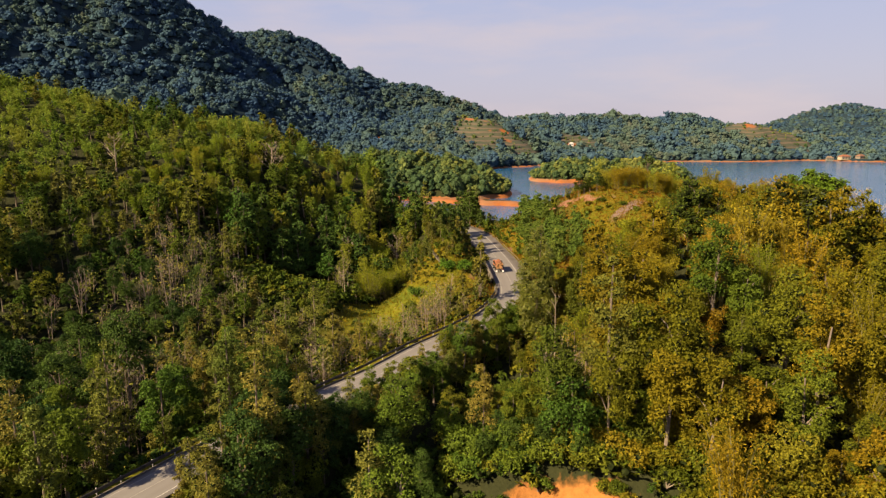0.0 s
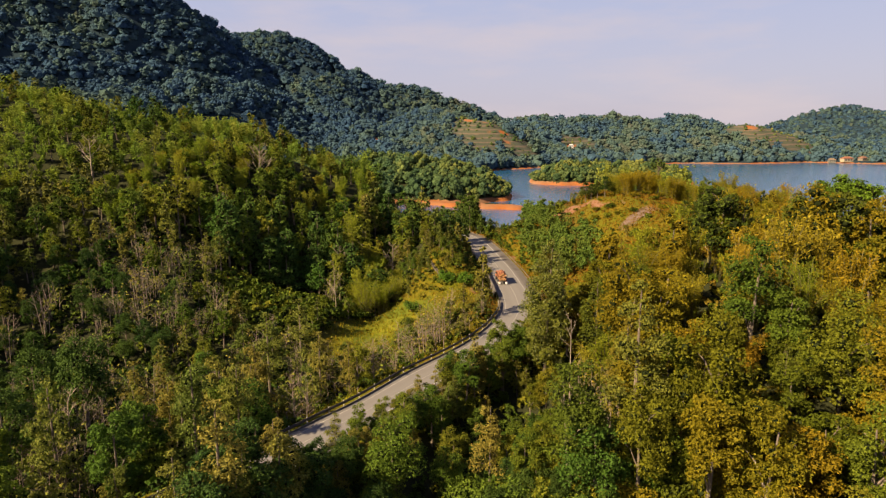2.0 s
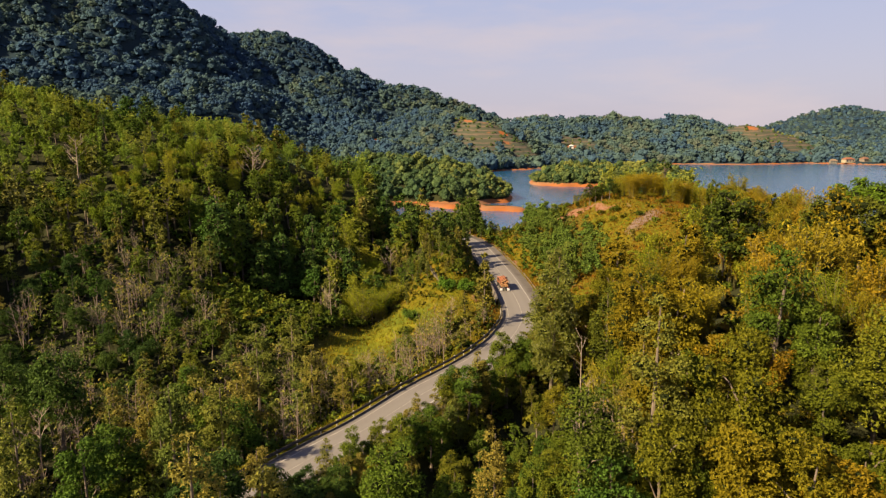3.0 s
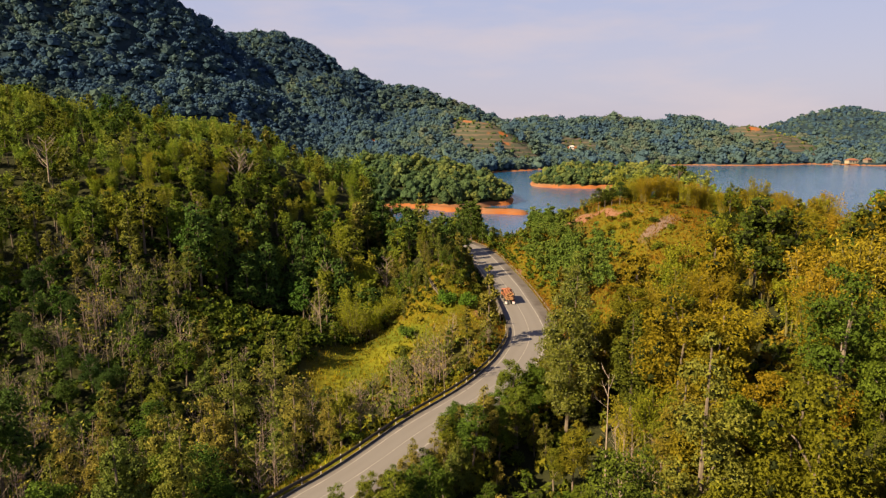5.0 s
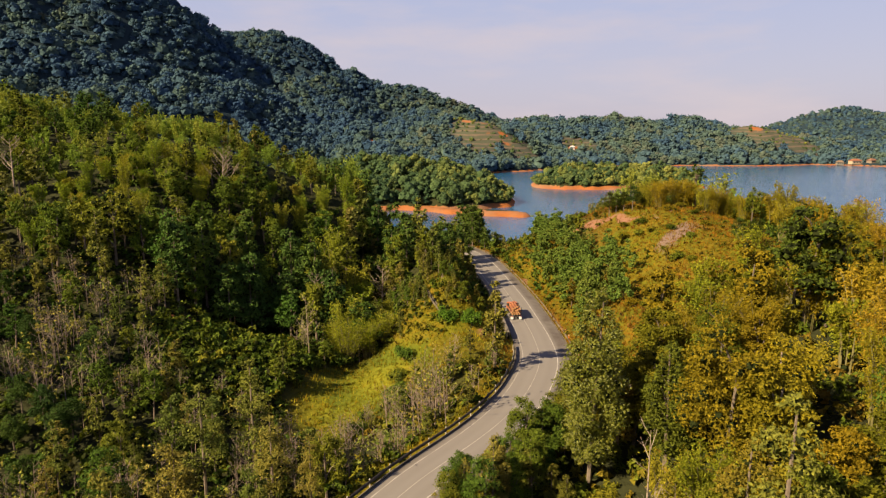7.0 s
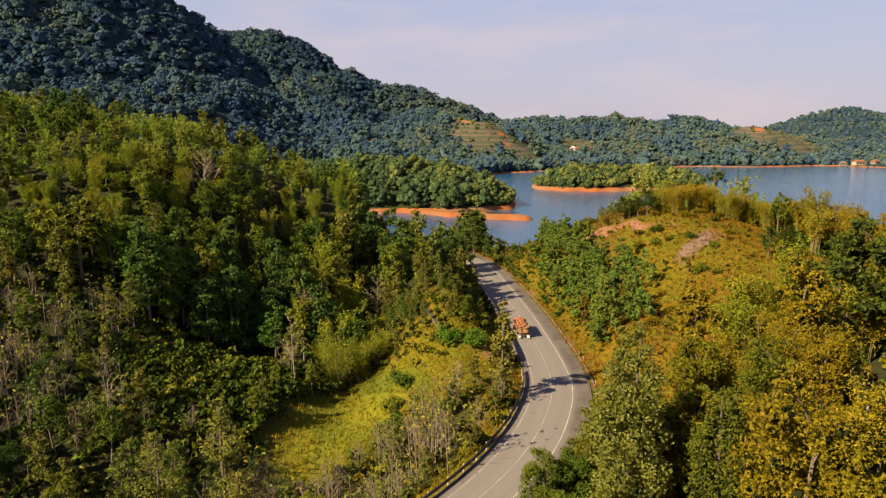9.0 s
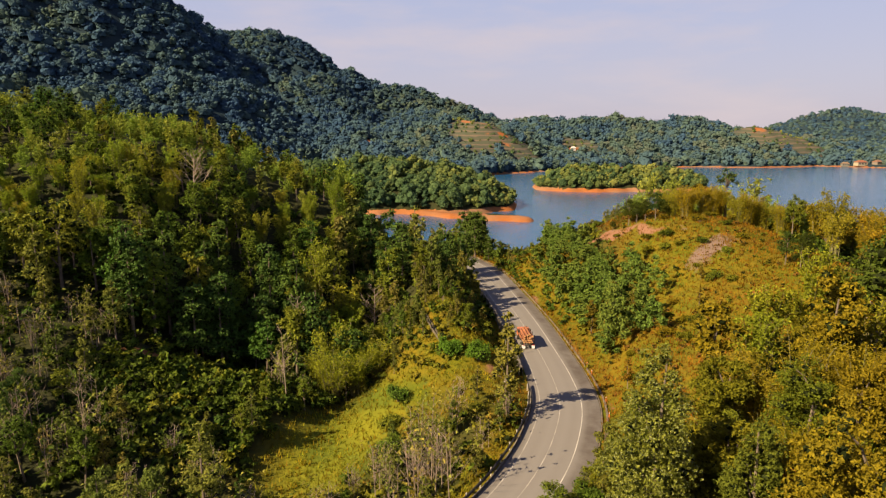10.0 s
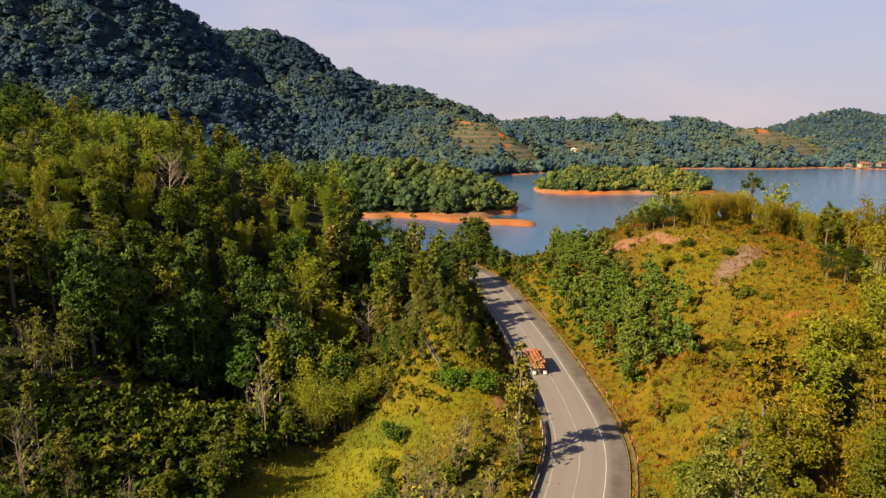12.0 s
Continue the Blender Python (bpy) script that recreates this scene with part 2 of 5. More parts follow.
SHORES = [
    ((-120, 452), (0, 446), 50, BANK),
    ((-44, 424), (8, 387), 7, LOW),
    ((8, 387), (46, 374), 6, LOW),
    ((112, 565), (192, 570), 34, ([-12, -1.5, 0.5, 2.5, 5, 14, 34], [-6, -1.2, 0.6, 2.4, 3.2, 8, 14])),
]


def crest(x, y, slope, line, soft=20.0):
    """A ridge with even flanks under a crest line, and how far below the line each place lies."""
    out, top = np.full(x.shape, -50.0), np.zeros(x.shape)
    for (ax, ay, az), (bx, by, bz) in zip(line, line[1:]):
        dx, dy = bx - ax, by - ay
        t = np.clip(((x - ax) * dx + (y - ay) * dy) / (dx * dx + dy * dy), 0, 1)
        d = np.hypot(x - ax - t * dx, y - ay - t * dy)
        fall = slope * (np.sqrt(d * d + soft * soft) - soft)
        c = az + t * (bz - az) - fall
        top = np.where(c > out, fall, top)
        out = np.maximum(out, c)
    return out, top


def bell(x, y, hill):
    cx, cy, h, sx, sy, turn = hill
    c, s = math.cos(radians(turn)), math.sin(radians(turn))
    u, v = ((x - cx) * c + (y - cy) * s) / sx, (-(x - cx) * s + (y - cy) * c) / sy
    return h * np.exp(-0.5 * (u * u + v * v))


def fbm(x, y, scale, seed):
    """A few crossed waves: soft uneven relief between -1 and 1."""
    r = np.random.RandomState(seed)
    out, amp, tot = 0, 1.0, 0
    for octave in range(4):
        for _ in range(4):
            a = r.rand() * 6.283
            k = 2 ** octave / scale * (0.7 + 0.6 * r.rand())
            out = out + amp * np.sin((x * math.cos(a) + y * math.sin(a)) * k * 6.283 + r.rand() * 6.283)
            tot += amp * 0.6
        amp *= 0.5
    return out / tot


def ground(x, y, road=None):
    x, y = np.atleast_1d(np.asarray(x, float)), np.atleast_1d(np.asarray(y, float))
    near_shore = np.interp(x, [-400, -150, -60, 60, 120, 400], [330, 300, 280, 282, 300, 320]) + 5 * np.sin(x / 11) + 3 * np.sin(x / 4.3)
    far_shore = np.interp(x, [-90, 30, 95, 330, 495, 559, 600, 680, 1200], [430, 690, 770, 935, 950, 922, 881, 850, 880]) + 6 * np.sin(x / 23) + 3 * np.sin(x / 9)
    left_land = sig((-120 - x + 0.02 * y) / 7)
    land = np.maximum(np.maximum(sig((near_shore - y) / 6), sig((y - far_shore) / 8)), left_land)
    z = -5.5 + 10 * land
    base = z
    for hill in NEAR_HILLS:
        z = z + bell(x, y, hill)
    ridge, _ = crest(x, y, 0.42, LEFT_RIDGE, 8.0)
    w = smooth(-10, -26, x) * smooth(420, 330, y) * smooth(0, 40, y)
    z = z * (1 - w) + np.maximum(base, ridge) * w
    for hill in GULLIES:
        z = z + bell(x, y, hill)
    for slope, line in CRESTS:
        c, fall = crest(x, y, slope, line)
        down = smooth(0, 70, fall)
        spur = np.abs(np.sin((0.76 * x - 0.65 * y) / 62 + 0.9 * fbm(x, y, 420, 8))) ** 0.8 if slope in (0.85, 0.8) else 1.0
        rough = np.clip(c - 40, 0, 150) * 0.36 * (1 - spur) + np.clip(c, 0, 160) * 0.12 * np.abs(fbm(x, y, 200, 3)) - np.clip(c, 0, 60) * 0.1 * fbm(x, y, 90, 4)
        z = np.maximum(z, np.where(y > 620, c - rough * down, -50))
    # steep-sided wooded headland and island, and the low bare spit before the headland
    wave = 1.6 * np.sin(x / 7.3 + y / 9.0) + 1.1 * np.sin(x / 3.1)
    for (ax, ay), (bx, by), r, prof in SHORES:
        t = np.clip(((x - ax) * (bx - ax) + (y - ay) * (by - ay)) / ((bx - ax) ** 2 + (by - ay) ** 2), 0, 1)
        d = r + wave - np.hypot(x - ax - t * (bx - ax), y - ay - t * (by - ay))
        z = np.maximum(z, np.interp(d, *prof))
    z = z + bell(x, y, (-35, 462, 7, 34, 22, 0))
    far = smooth(500, 1100, y)
    z = z + (fbm(x, y, 160, 3) * 0.6 + fbm(x, y, 38, 5) * 0.7) * (1 - far)
    z = z - 5.0 * smooth(63.5, 60.5, y + 1.2 * np.sin(x / 2.7) + 0.25 * (x - 8)) * smooth(28, 22, x) * smooth(-6, 2, x) * smooth(20, 35, y)
    d = road_offset(x, y) if road is None else road
    w = smooth(np.where(d < 0, 9.5 + 5.0 * smooth(136, 150, y), 14.0), np.where(d < 0, 5.3, 6.0), np.abs(d))
    z = np.where((y < 120) & (y > 20) & (x > -12) & (x < 34), np.maximum(z, 2.4 + 0.7 * fbm(x, y, 9, 21)), z)
    return z * (1 - w) + (ROAD_Z - 0.12) * w


def stretch(lo, hi, core_lo, core_hi, step, growth):
    a = list(np.arange(core_lo, core_hi + step, step))
    s = step
    while a[-1] < hi:
        s *= growth
        a.append(a[-1] + s)
    s = step
    while a[0] > lo:
        s *= growth
        a.insert(0, a[0] - s)
    return np.array(a)


GX = stretch(-6000, 6000, -130, 130, 1.9, 1.045)
GY = np.concatenate([stretch(-1500, 320, 20, 318, 2.1, 1.045)[:-1], np.arange(320, 372, 3.0), np.arange(372, 460, 1.7), np.arange(460, 620, 3.0), stretch(620, 9000, 620, 640, 4.0, 1.03)])
GY = GY[np.concatenate([[True], np.diff(GY) > 0.5])]
GX = np.unique(np.round(np.concatenate([GX, np.arange(132, 236, 7.0), np.arange(446, 620, 5.0)]), 2))
GY = np.unique(np.round(np.concatenate([GY, np.arange(866, 1040, 6.0)]), 2))
gx, gy = np.meshgrid(GX, GY)
g_off = road_offset(gx.ravel(), gy.ravel())
gz = ground(gx.ravel(), gy.ravel(), g_off)


def cleared(x, y):
    """1 on open grass, 0 in the woods."""
    u, v = x + 13.5 - 0.2 * (y - 128), y - 127
    m = np.exp(-((u / 8.5) ** 2 + (v / 17) ** 2) ** 2)
    k = np.exp(-(((x - 1) / 10) ** 2 + ((y - 143) / 19) ** 2) ** 2)
    h = np.exp(-(((x - 46) / 34) ** 2 + ((y - 152) / 54) ** 2) ** 2) * smooth(-5, 5, y - np.clip(104 + 1.15 * (x - 18), 100, 128))
    h = h * smooth(68, 60, x - 0.15 * (y - 150))
    h = h * (1 - 0.95 * np.exp(-(((x - 29 - 0.06 * (y - 175)) / 8) ** 2 + ((y - 178) / 38) ** 2) ** 2))
    return np.clip(m + k + h, 0, 1)


def felled(x, y):
    """1 on the cleared slopes across the lake."""
    a = np.exp(-(((x - 52) / 40) ** 2 + ((y - 915) / 75) ** 2) ** 2)
    d = np.exp(-(((x - 108) / 34) ** 2 + ((y - 880) / 50) ** 2) ** 2) * 0.8
    b = np.exp(-(((x - 205) / 34) ** 2 + ((y - 975) / 42) ** 2) ** 2)
    c = np.exp(-(((x - 525) / 78) ** 2 + ((y - 1008) / 60) ** 2) ** 3)
    return np.clip(a + b + c + d, 0, 1)


def treeless(x, y):
    """1 where only shrubs grow."""
    return np.clip(cleared(x, y) + np.exp(-(((x + 36) / 12) ** 2 + ((y - 134) / 14) ** 2) ** 2) * 0.8, 0, 1)


def ochre(x, y):
    """1 on the fresh yellow cut bank below the right-hand woods."""
    return np.exp(-(((x - 14) / 8) ** 2 + ((y - 59.5 + 0.25 * (x - 8)) / 4) ** 2) ** 2)


def bare(x, y, z):
    """1 where red earth lies open."""
    n = fbm(x, y, 26, 11)
    top = np.exp(-(((x - 38.5) / 11) ** 2 + ((y - 187.0 + x - 38.5) / 4.4) ** 2) ** 2) * 0.6
    slip = np.exp(-((x - 6.2) / 1.8) ** 2 - ((y - 134.5) / 1.5) ** 2) * 0.9
    for sx, sy, sr in ((47, 144, 2.0), (29, 149.6, 1.6), (34, 171, 1.8), (52, 138, 1.6)):
        slip = slip + np.exp(-(((x - sx) / sr / 1.5) ** 2 + ((y - sy) / sr) ** 2) ** 2) * (0.5 + 0.2 * n)
    verge = np.exp(-((road_offset(x, y) - 6.0) / 0.7) ** 2) * (y > 108) * (y < 190) * (0.38 + 0.45 * n)
    top2 = np.exp(-(((x + y - 213.5) / 14) ** 2 + ((x - y + 114.5) / 5.4) ** 2) ** 2) * 0.58
    cut = ochre(x, y) * (1.0 + 0.3 * n + 0.4 * fbm(x, y, 7, 19))
    track = np.exp(-((y - 139.3 - 0.5 * (x + 41)) / 1.5) ** 2 - ((x + 41) / 7) ** 4) * (0.75 + 0.5 * n)
    quarry = felled(x, y) * (0.20 + 0.22 * n + 0.22 * fbm(x, y, 60, 17))
    for qx, qy, qr in ((492, 1016, 13), (42, 950, 13), (88, 905, 9), (198, 962, 11)):
        quarry = np.maximum(quarry, np.exp(-(((x - qx) / qr) ** 2 + ((y - qy) / qr / 1.2) ** 2) ** 2) * (0.62 + 0.4 * n))
    for qx, qy, qr in ((-160, 700, 12), (-81, 800, 9)):
        quarry = np.maximum(quarry, np.exp(-(((x - qx) / qr) ** 2 + ((y - qy) / qr / 2) ** 2) ** 2))
    shore = np.where(y > 700, smooth(1.5, 0.9, z), np.where(y > 330, smooth(2.9, 2.1, z), smooth(1.9, 0.9, z)))
    return np.clip(np.maximum.reduce([slip, verge, top * (1.0 + 0.5 * n + 0.9 * fbm(x, y, 5, 14)), top2 * (1.0 + 0.3 * n + 0.4 * fbm(x, y, 6, 15)), cut, track, quarry, shore]), 0, 1)


def ob_mesh(name, verts, faces, mats, smooth_shade=False, index=None):
    """A mesh object's data from arrays; faces all of one size."""
    verts, faces = np.asarray(verts, np.float32), np.asarray(faces, np.int32)
    me = bpy.data.meshes.new(name)
    k = faces.shape[1]
    me.vertices.add(len(verts))
    me.vertices.foreach_set("co", verts.ravel())
    me.loops.add(faces.size)
    me.loops.foreach_set("vertex_index", faces.ravel())
    me.polygons.add(len(faces))
    me.polygons.foreach_set("loop_start", np.arange(0, faces.size, k, dtype=np.int32))
    me.polygons.foreach_set("use_smooth", np.full(len(faces), smooth_shade))
    for m in mats:
        me.materials.append(m)
    if index is not None:
        me.polygons.foreach_set("material_index", np.asarray(index, np.int32))
    me.update(calc_edges=True)
    return me


def with_floats(me, name, values):
    me.attributes.new(name, "FLOAT", "POINT").data.foreach_set("value", np.asarray(values, np.float32))
    return me


def grid_faces(nx, ny):
    i = np.arange(nx * ny).reshape(ny, nx)
    return np.stack([i[:-1, :-1].ravel(), i[:-1, 1:].ravel(), i[1:, 1:].ravel(), i[1:, :-1].ravel()], 1)


def ground_material():
    m, n, l, b = material("earth_and_undergrowth")
    at = n.new("ShaderNodeAttribute")
    at.attribute_name = "bare"
    ag = n.new("ShaderNodeAttribute")
    ag.attribute_name = "open_grass"
    f1, f2 = noise_tex(n, l, 0.12, 6), noise_tex(n, l, 0.9, 6)
    soil = mix(n, l, f2, (0.22, 0.07, 0.018), (0.33, 0.118, 0.034))
    soil = mix(n, l, ramp(n, l, noise_tex(n, l, 0.035, 4), [(0.42, (0, 0, 0)), (0.62, (0.75, 0.75, 0.75))]), soil, (0.22, 0.135, 0.08))
    ad = n.new("ShaderNodeAttribute")
    ad.attribute_name = "dun"
    soil = mix(n, l, ad.outputs["Fac"], soil, mix(n, l, f2, (0.12, 0.085, 0.062), (0.20, 0.135, 0.10)))
    ao = n.new("ShaderNodeAttribute")
    ao.attribute_name = "ochre"
    soil = mix(n, l, ao.outputs["Fac"], soil, mix(n, l, f2, (0.26, 0.10, 0.022), (0.50, 0.25, 0.06)))
    grass = mix(n, l, ramp(n, l, f1, [(0.35, (0, 0, 0)), (0.65, (1, 1, 1))]), (0.10, 0.105, 0.005), (0.165, 0.105, 0.007))
    grass = mix(n, l, ramp(n, l, f2, [(0.42, (0, 0, 0)), (0.8, (0.8, 0.8, 0.8))]), grass, (0.05, 0.07, 0.009))
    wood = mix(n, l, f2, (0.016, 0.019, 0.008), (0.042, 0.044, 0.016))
    aj = n.new("ShaderNodeAttribute")
    aj.attribute_name = "haze_blue"
    am = n.new("ShaderNodeAttribute")
    am.attribute_name = "meadow"
    grass = mix(n, l, am.outputs["Fac"], grass, mix(n, l, ramp(n, l, f1, [(0.35, (0, 0, 0)), (0.62, (1, 1, 1))]), (0.075, 0.10, 0.010), (0.175, 0.17, 0.011)))
    # beyond the lake the floor colour carries the blue of aerial haze
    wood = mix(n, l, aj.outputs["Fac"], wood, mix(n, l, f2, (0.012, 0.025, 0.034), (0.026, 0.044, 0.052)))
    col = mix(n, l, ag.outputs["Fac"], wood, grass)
    af = n.new("ShaderNodeAttribute")
    af.attribute_name = "felled"
    stubble = mix(n, l, f1, (0.05, 0.066, 0.040), (0.088, 0.080, 0.052))
    # terraces that follow the contours
    sep, wob, sine = n.new("ShaderNodeSeparateXYZ"), n.new("ShaderNodeMath"), n.new("ShaderNodeMath")
    l.new(n.new("ShaderNodeTexCoord").outputs["Object"], sep.inputs[0])
    wob.operation, wob.inputs[1].default_value = "MULTIPLY_ADD", 9.0
    l.new(noise_tex(n, l, 0.03, 3), wob.inputs[0])
    k = n.new("ShaderNodeMath")
    k.operation, k.inputs[1].default_value = "MULTIPLY", 1.15
    l.new(sep.outputs["Z"], k.inputs[0])
    l.new(k.outputs[0], wob.inputs[2])
    sine.operation = "SINE"
    l.new(wob.outputs[0], sine.inputs[0])
    stubble = mix(n, l, ramp(n, l, sine.outputs[0], [(0.35, (0, 0, 0)), (0.85, (0.75, 0.75, 0.75))]), stubble, (0.145, 0.105, 0.075))
    col = mix(n, l, af.outputs["Fac"], col, stubble)
    edge = n.new("ShaderNodeMath")
    edge.operation = "MULTIPLY_ADD"
    l.new(f2, edge.inputs[0])
    edge.inputs[1].default_value = 0.5
    l.new(at.outputs["Fac"], edge.inputs[2])
    col = mix(n, l, ramp(n, l, edge.outputs[0], [(0.62, (0, 0, 0)), (0.8, (1, 1, 1))]), col, soil)
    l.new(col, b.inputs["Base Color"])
    b.inputs["Roughness"].default_value = 0.95
    b.inputs["Specular IOR Level"].default_value = 0.1
    bump(n, l, b, f2, 0.8, 0.4)
    return m


verts = np.stack([gx.ravel(), gy.ravel(), gz], 1)
me = ob_mesh("ground", verts, grid_faces(len(GX), len(GY)), [ground_material()], True)
with_floats(me, "bare", bare(verts[:, 0], verts[:, 1], gz))
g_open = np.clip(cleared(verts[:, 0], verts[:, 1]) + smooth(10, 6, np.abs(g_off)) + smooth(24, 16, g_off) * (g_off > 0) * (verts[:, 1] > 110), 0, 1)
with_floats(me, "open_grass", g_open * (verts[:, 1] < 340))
with_floats(me, "dun", np.clip(smooth(17, 12, np.hypot(verts[:, 0] - 50, verts[:, 1] - 163)) + 0.55 * smooth(26, 20, np.hypot(verts[:, 0] - 39, verts[:, 1] - 187)), 0, 1))
with_floats(me, "ochre", ochre(verts[:, 0], verts[:, 1]))
with_floats(me, "meadow", np.exp(-(((verts[:, 0] + 13.5 - 0.2 * (verts[:, 1] - 128)) / 8.5) ** 2 + ((verts[:, 1] - 127) / 15) ** 2) ** 2))
# where the painted haze blue sets in with distance
with_floats(me, "haze_blue", smooth(560, 640, verts[:, 1]))
with_floats(me, "felled", felled(verts[:, 0], verts[:, 1]))
land = tagged(new("ground", me), "hilly ground of red earth, grass and forest floor", "ground", kind="structure")


def water_material():
    m, n, l, b = material("lake_water")
    f = noise_tex(n, l, 0.02, 3)
    l.new(mix(n, l, f, (0.018, 0.085, 0.185), (0.022, 0.095, 0.2)), b.inputs["Base Color"])
    b.inputs["Roughness"].default_value = 0.12
    b.inputs["IOR"].default_value = 1.33
    bump(n, l, b, noise_tex(n, l, 0.8, 4), 0.6, 0.3)
    return m


wx, wy = np.meshgrid(np.linspace(-900, 3000, 14), np.linspace(240, 3200, 12))
me = ob_mesh("water", np.stack([wx.ravel(), wy.ravel(), wx.ravel() * 0], 1), grid_faces(14, 12), [water_material()])
tagged(new("water", me), "calm blue-grey reservoir water between wooded shores", "water", kind="structure")


# ---- road ----
def band(section, a=0, b=None, step=1):
    """A ribbon along the road with a cross-section of (offset, height)."""
    c, r = ROAD[a:b:step], ROAD_RIGHT[a:b:step] * ROAD_WIDE[a:b:step, None]
    rows = [np.column_stack([c + r * o, np.full(len(c), ROAD_Z + h)]) for o, h in section]
    v = np.stack(rows, 1).reshape(-1, 3)
    return v, grid_faces(len(section), len(c))


def at_y(y):
    """The road's step at a place along it."""
    return int(np.argmin(np.abs(ROAD[:, 1] - y)))


def asphalt_material():
    m, n, l, b = material("worn_asphalt")
    f1, f2 = noise_tex(n, l, 0.25, 6, 0.65), noise_tex(n, l, 6.0, 4)
    col = mix(n, l, f1, (0.15, 0.138, 0.125), (0.215, 0.198, 0.18))
    col = mix(n, l, f2, col, (0.195, 0.18, 0.16))
    at = n.new("ShaderNodeAttribute")
    at.attribute_name = "wear"
    k = n.new("ShaderNodeMath")
    k.operation = "MULTIPLY"
    l.new(at.outputs["Fac"], k.inputs[0])
    l.new(ramp(n, l, f1, [(0.3, (0.4, 0.4, 0.4)), (0.6, (1, 1, 1))]), k.inputs[1])
    col = mix(n, l, k.outputs[0], col, (0.075, 0.06, 0.048))
    l.new(col, b.inputs["Base Color"])
    b.inputs["Roughness"].default_value = 0.85
    bump(n, l, b, f2, 0.3, 0.02)
    return m


SECTION = [(-4.4, -0.4), (-4.3, 0), (-3.7, 0.01), (-3.2, 0.02), (-2.2, 0.03), (-1.4, 0.04), (-0.6, 0.05), (0.4, 0.04), (1.2, 0.03), (2.0, 0.02), (2.6, 0.015), (3.0, 0.01), (3.7, 0), (4.5, -0.02), (4.6, -0.4)]
WEAR = [0.8, 0.8, 0.6, 0.15, 0.25, 0.1, 0.2, 0.1, 0.25, 0.12, 0.55, 0.9, 1.0, 0.85, 0.8]
v, f = band(SECTION)
me = ob_mesh("road", v, f, [asphalt_material()])
with_floats(me, "wear", np.tile(WEAR, len(ROAD)))
road = tagged(new("road", me), "worn pale grey asphalt road curving through the valley", "road", kind="structure")


def road_part(name, section, mat, a=0, b=None, label=""):
    p = new(name, ob_mesh(name, *band(section, a, b), [mat]))
    p.parent = road
    return tagged(p, label) if label else p


line_paint = simple("worn_white_paint", (0.28, 0.26, 0.23), (0.5, 0.47, 0.42), 0.5, 0.7)
old_paint = simple("faded_paint", (0.19, 0.175, 0.155), (0.36, 0.33, 0.29), 0.5, 0.8)
concrete = simple("stained_concrete", (0.26, 0.22, 0.17), (0.42, 0.37, 0.30), 0.8, 0.9, 0, 0.02)
dark_concrete = simple("mossy_concrete", (0.10, 0.085, 0.065), (0.2, 0.17, 0.13), 0.6, 0.95, 0, 0.04)
road_part("edge_line", [(2.13, 0.026), (2.24, 0.026)], line_paint)
road_part("edge_line", [(-3.34, 0.024), (-3.2, 0.026)], old_paint)
road_part("centre_line", [(-0.68, 0.056), (-0.56, 0.056)], old_paint)
drain_concrete = simple("stained_brown_concrete", (0.09, 0.07, 0.045), (0.20, 0.155, 0.10), 0.8, 0.9, 0, 0.02)
road_part("drain", [(4.54, 0.03), (4.68, 0.05), (4.72, -0.2), (5.15, -0.2), (5.19, 0.06), (5.4, 0.06), (5.44, -0.5)], drain_concrete, at_y(96), at_y(236), "shallow concrete side drain")

# retaining wall at the foot of the cut bank
w0, w1 = at_y(139), at_y(186)
tagged(new("retaining_wall", ob_mesh("retaining_wall", *band([(-4.75, -0.4), (-4.9, 1.35), (-5.25, 1.4), (-5.4, -0.6)], w0, w1), [dark_concrete])), "dark mossy retaining wall at the foot of the bank", "wall", kind="structure")


# guard rail on the outer edge of the bend
def guard_rail(y0, y1, side):
    a, b = at_y(y0), at_y(y1)
    root = tagged(new("guard_rail"), "weathered dark steel guard rail on short posts", "guard rail")
    steel = simple("weathered_dark_steel", (0.03, 0.028, 0.026), (0.075, 0.065, 0.055), 1.2, 0.6, 0.4)
    white = simple("white_post_paint", (0.3, 0.28, 0.25), (0.48, 0.45, 0.4), 2.0, 0.7)
    wave = [(-4.62, 0.82), (-4.54, 0.76), (-4.54, 0.70), (-4.62, 0.64), (-4.62, 0.60), (-4.54, 0.54), (-4.54, 0.48), (-4.62, 0.42), (-4.66, 0.42), (-4.66, 0.82), (-4.62, 0.82)]
    new("beam", ob_mesh("beam", *band([(side * o, h) for o, h in wave], a, b), [steel])).parent = root
    kerb = [(-4.35, -0.2), (-4.38, 0.14), (-4.56, 0.14), (-4.6, -0.3)]
    k = new("kerb", ob_mesh("kerb", *band([(side * o, h) for o, h in kerb], a, b), [dark_concrete]))
    k.parent = root
    tagged(k, "low dark concrete kerb")
    bm = bmesh.new()
    bmesh.ops.create_cube(bm, size=1)
    bmesh.ops.scale(bm, vec=(0.11, 0.1, 1.1), verts=bm.verts)
    bmesh.ops.translate(bm, vec=(0, 0, 0.33), verts=bm.verts)
    bmesh.ops.bevel(bm, geom=bm.edges[:], offset=0.015, segments=1)
    post = bpy.data.meshes.new("post")
    bm.to_mesh(post)
    bm.free()
    post.materials.append(white)
    for i in range(a, b, 3):
        p = new("post", post)
        c, r = ROAD[i], ROAD_RIGHT[i] * ROAD_WIDE[i]
        p.matrix_basis = pose(c[0] - side * r[0] * 4.76, c[1] - side * r[1] * 4.76, ROAD_Z, 0, 0, math.degrees(math.atan2(r[1], r[0])))
        p.parent = root
    return root


guard_rail(22, 136, 1)
guard_rail(40, 80, -1)


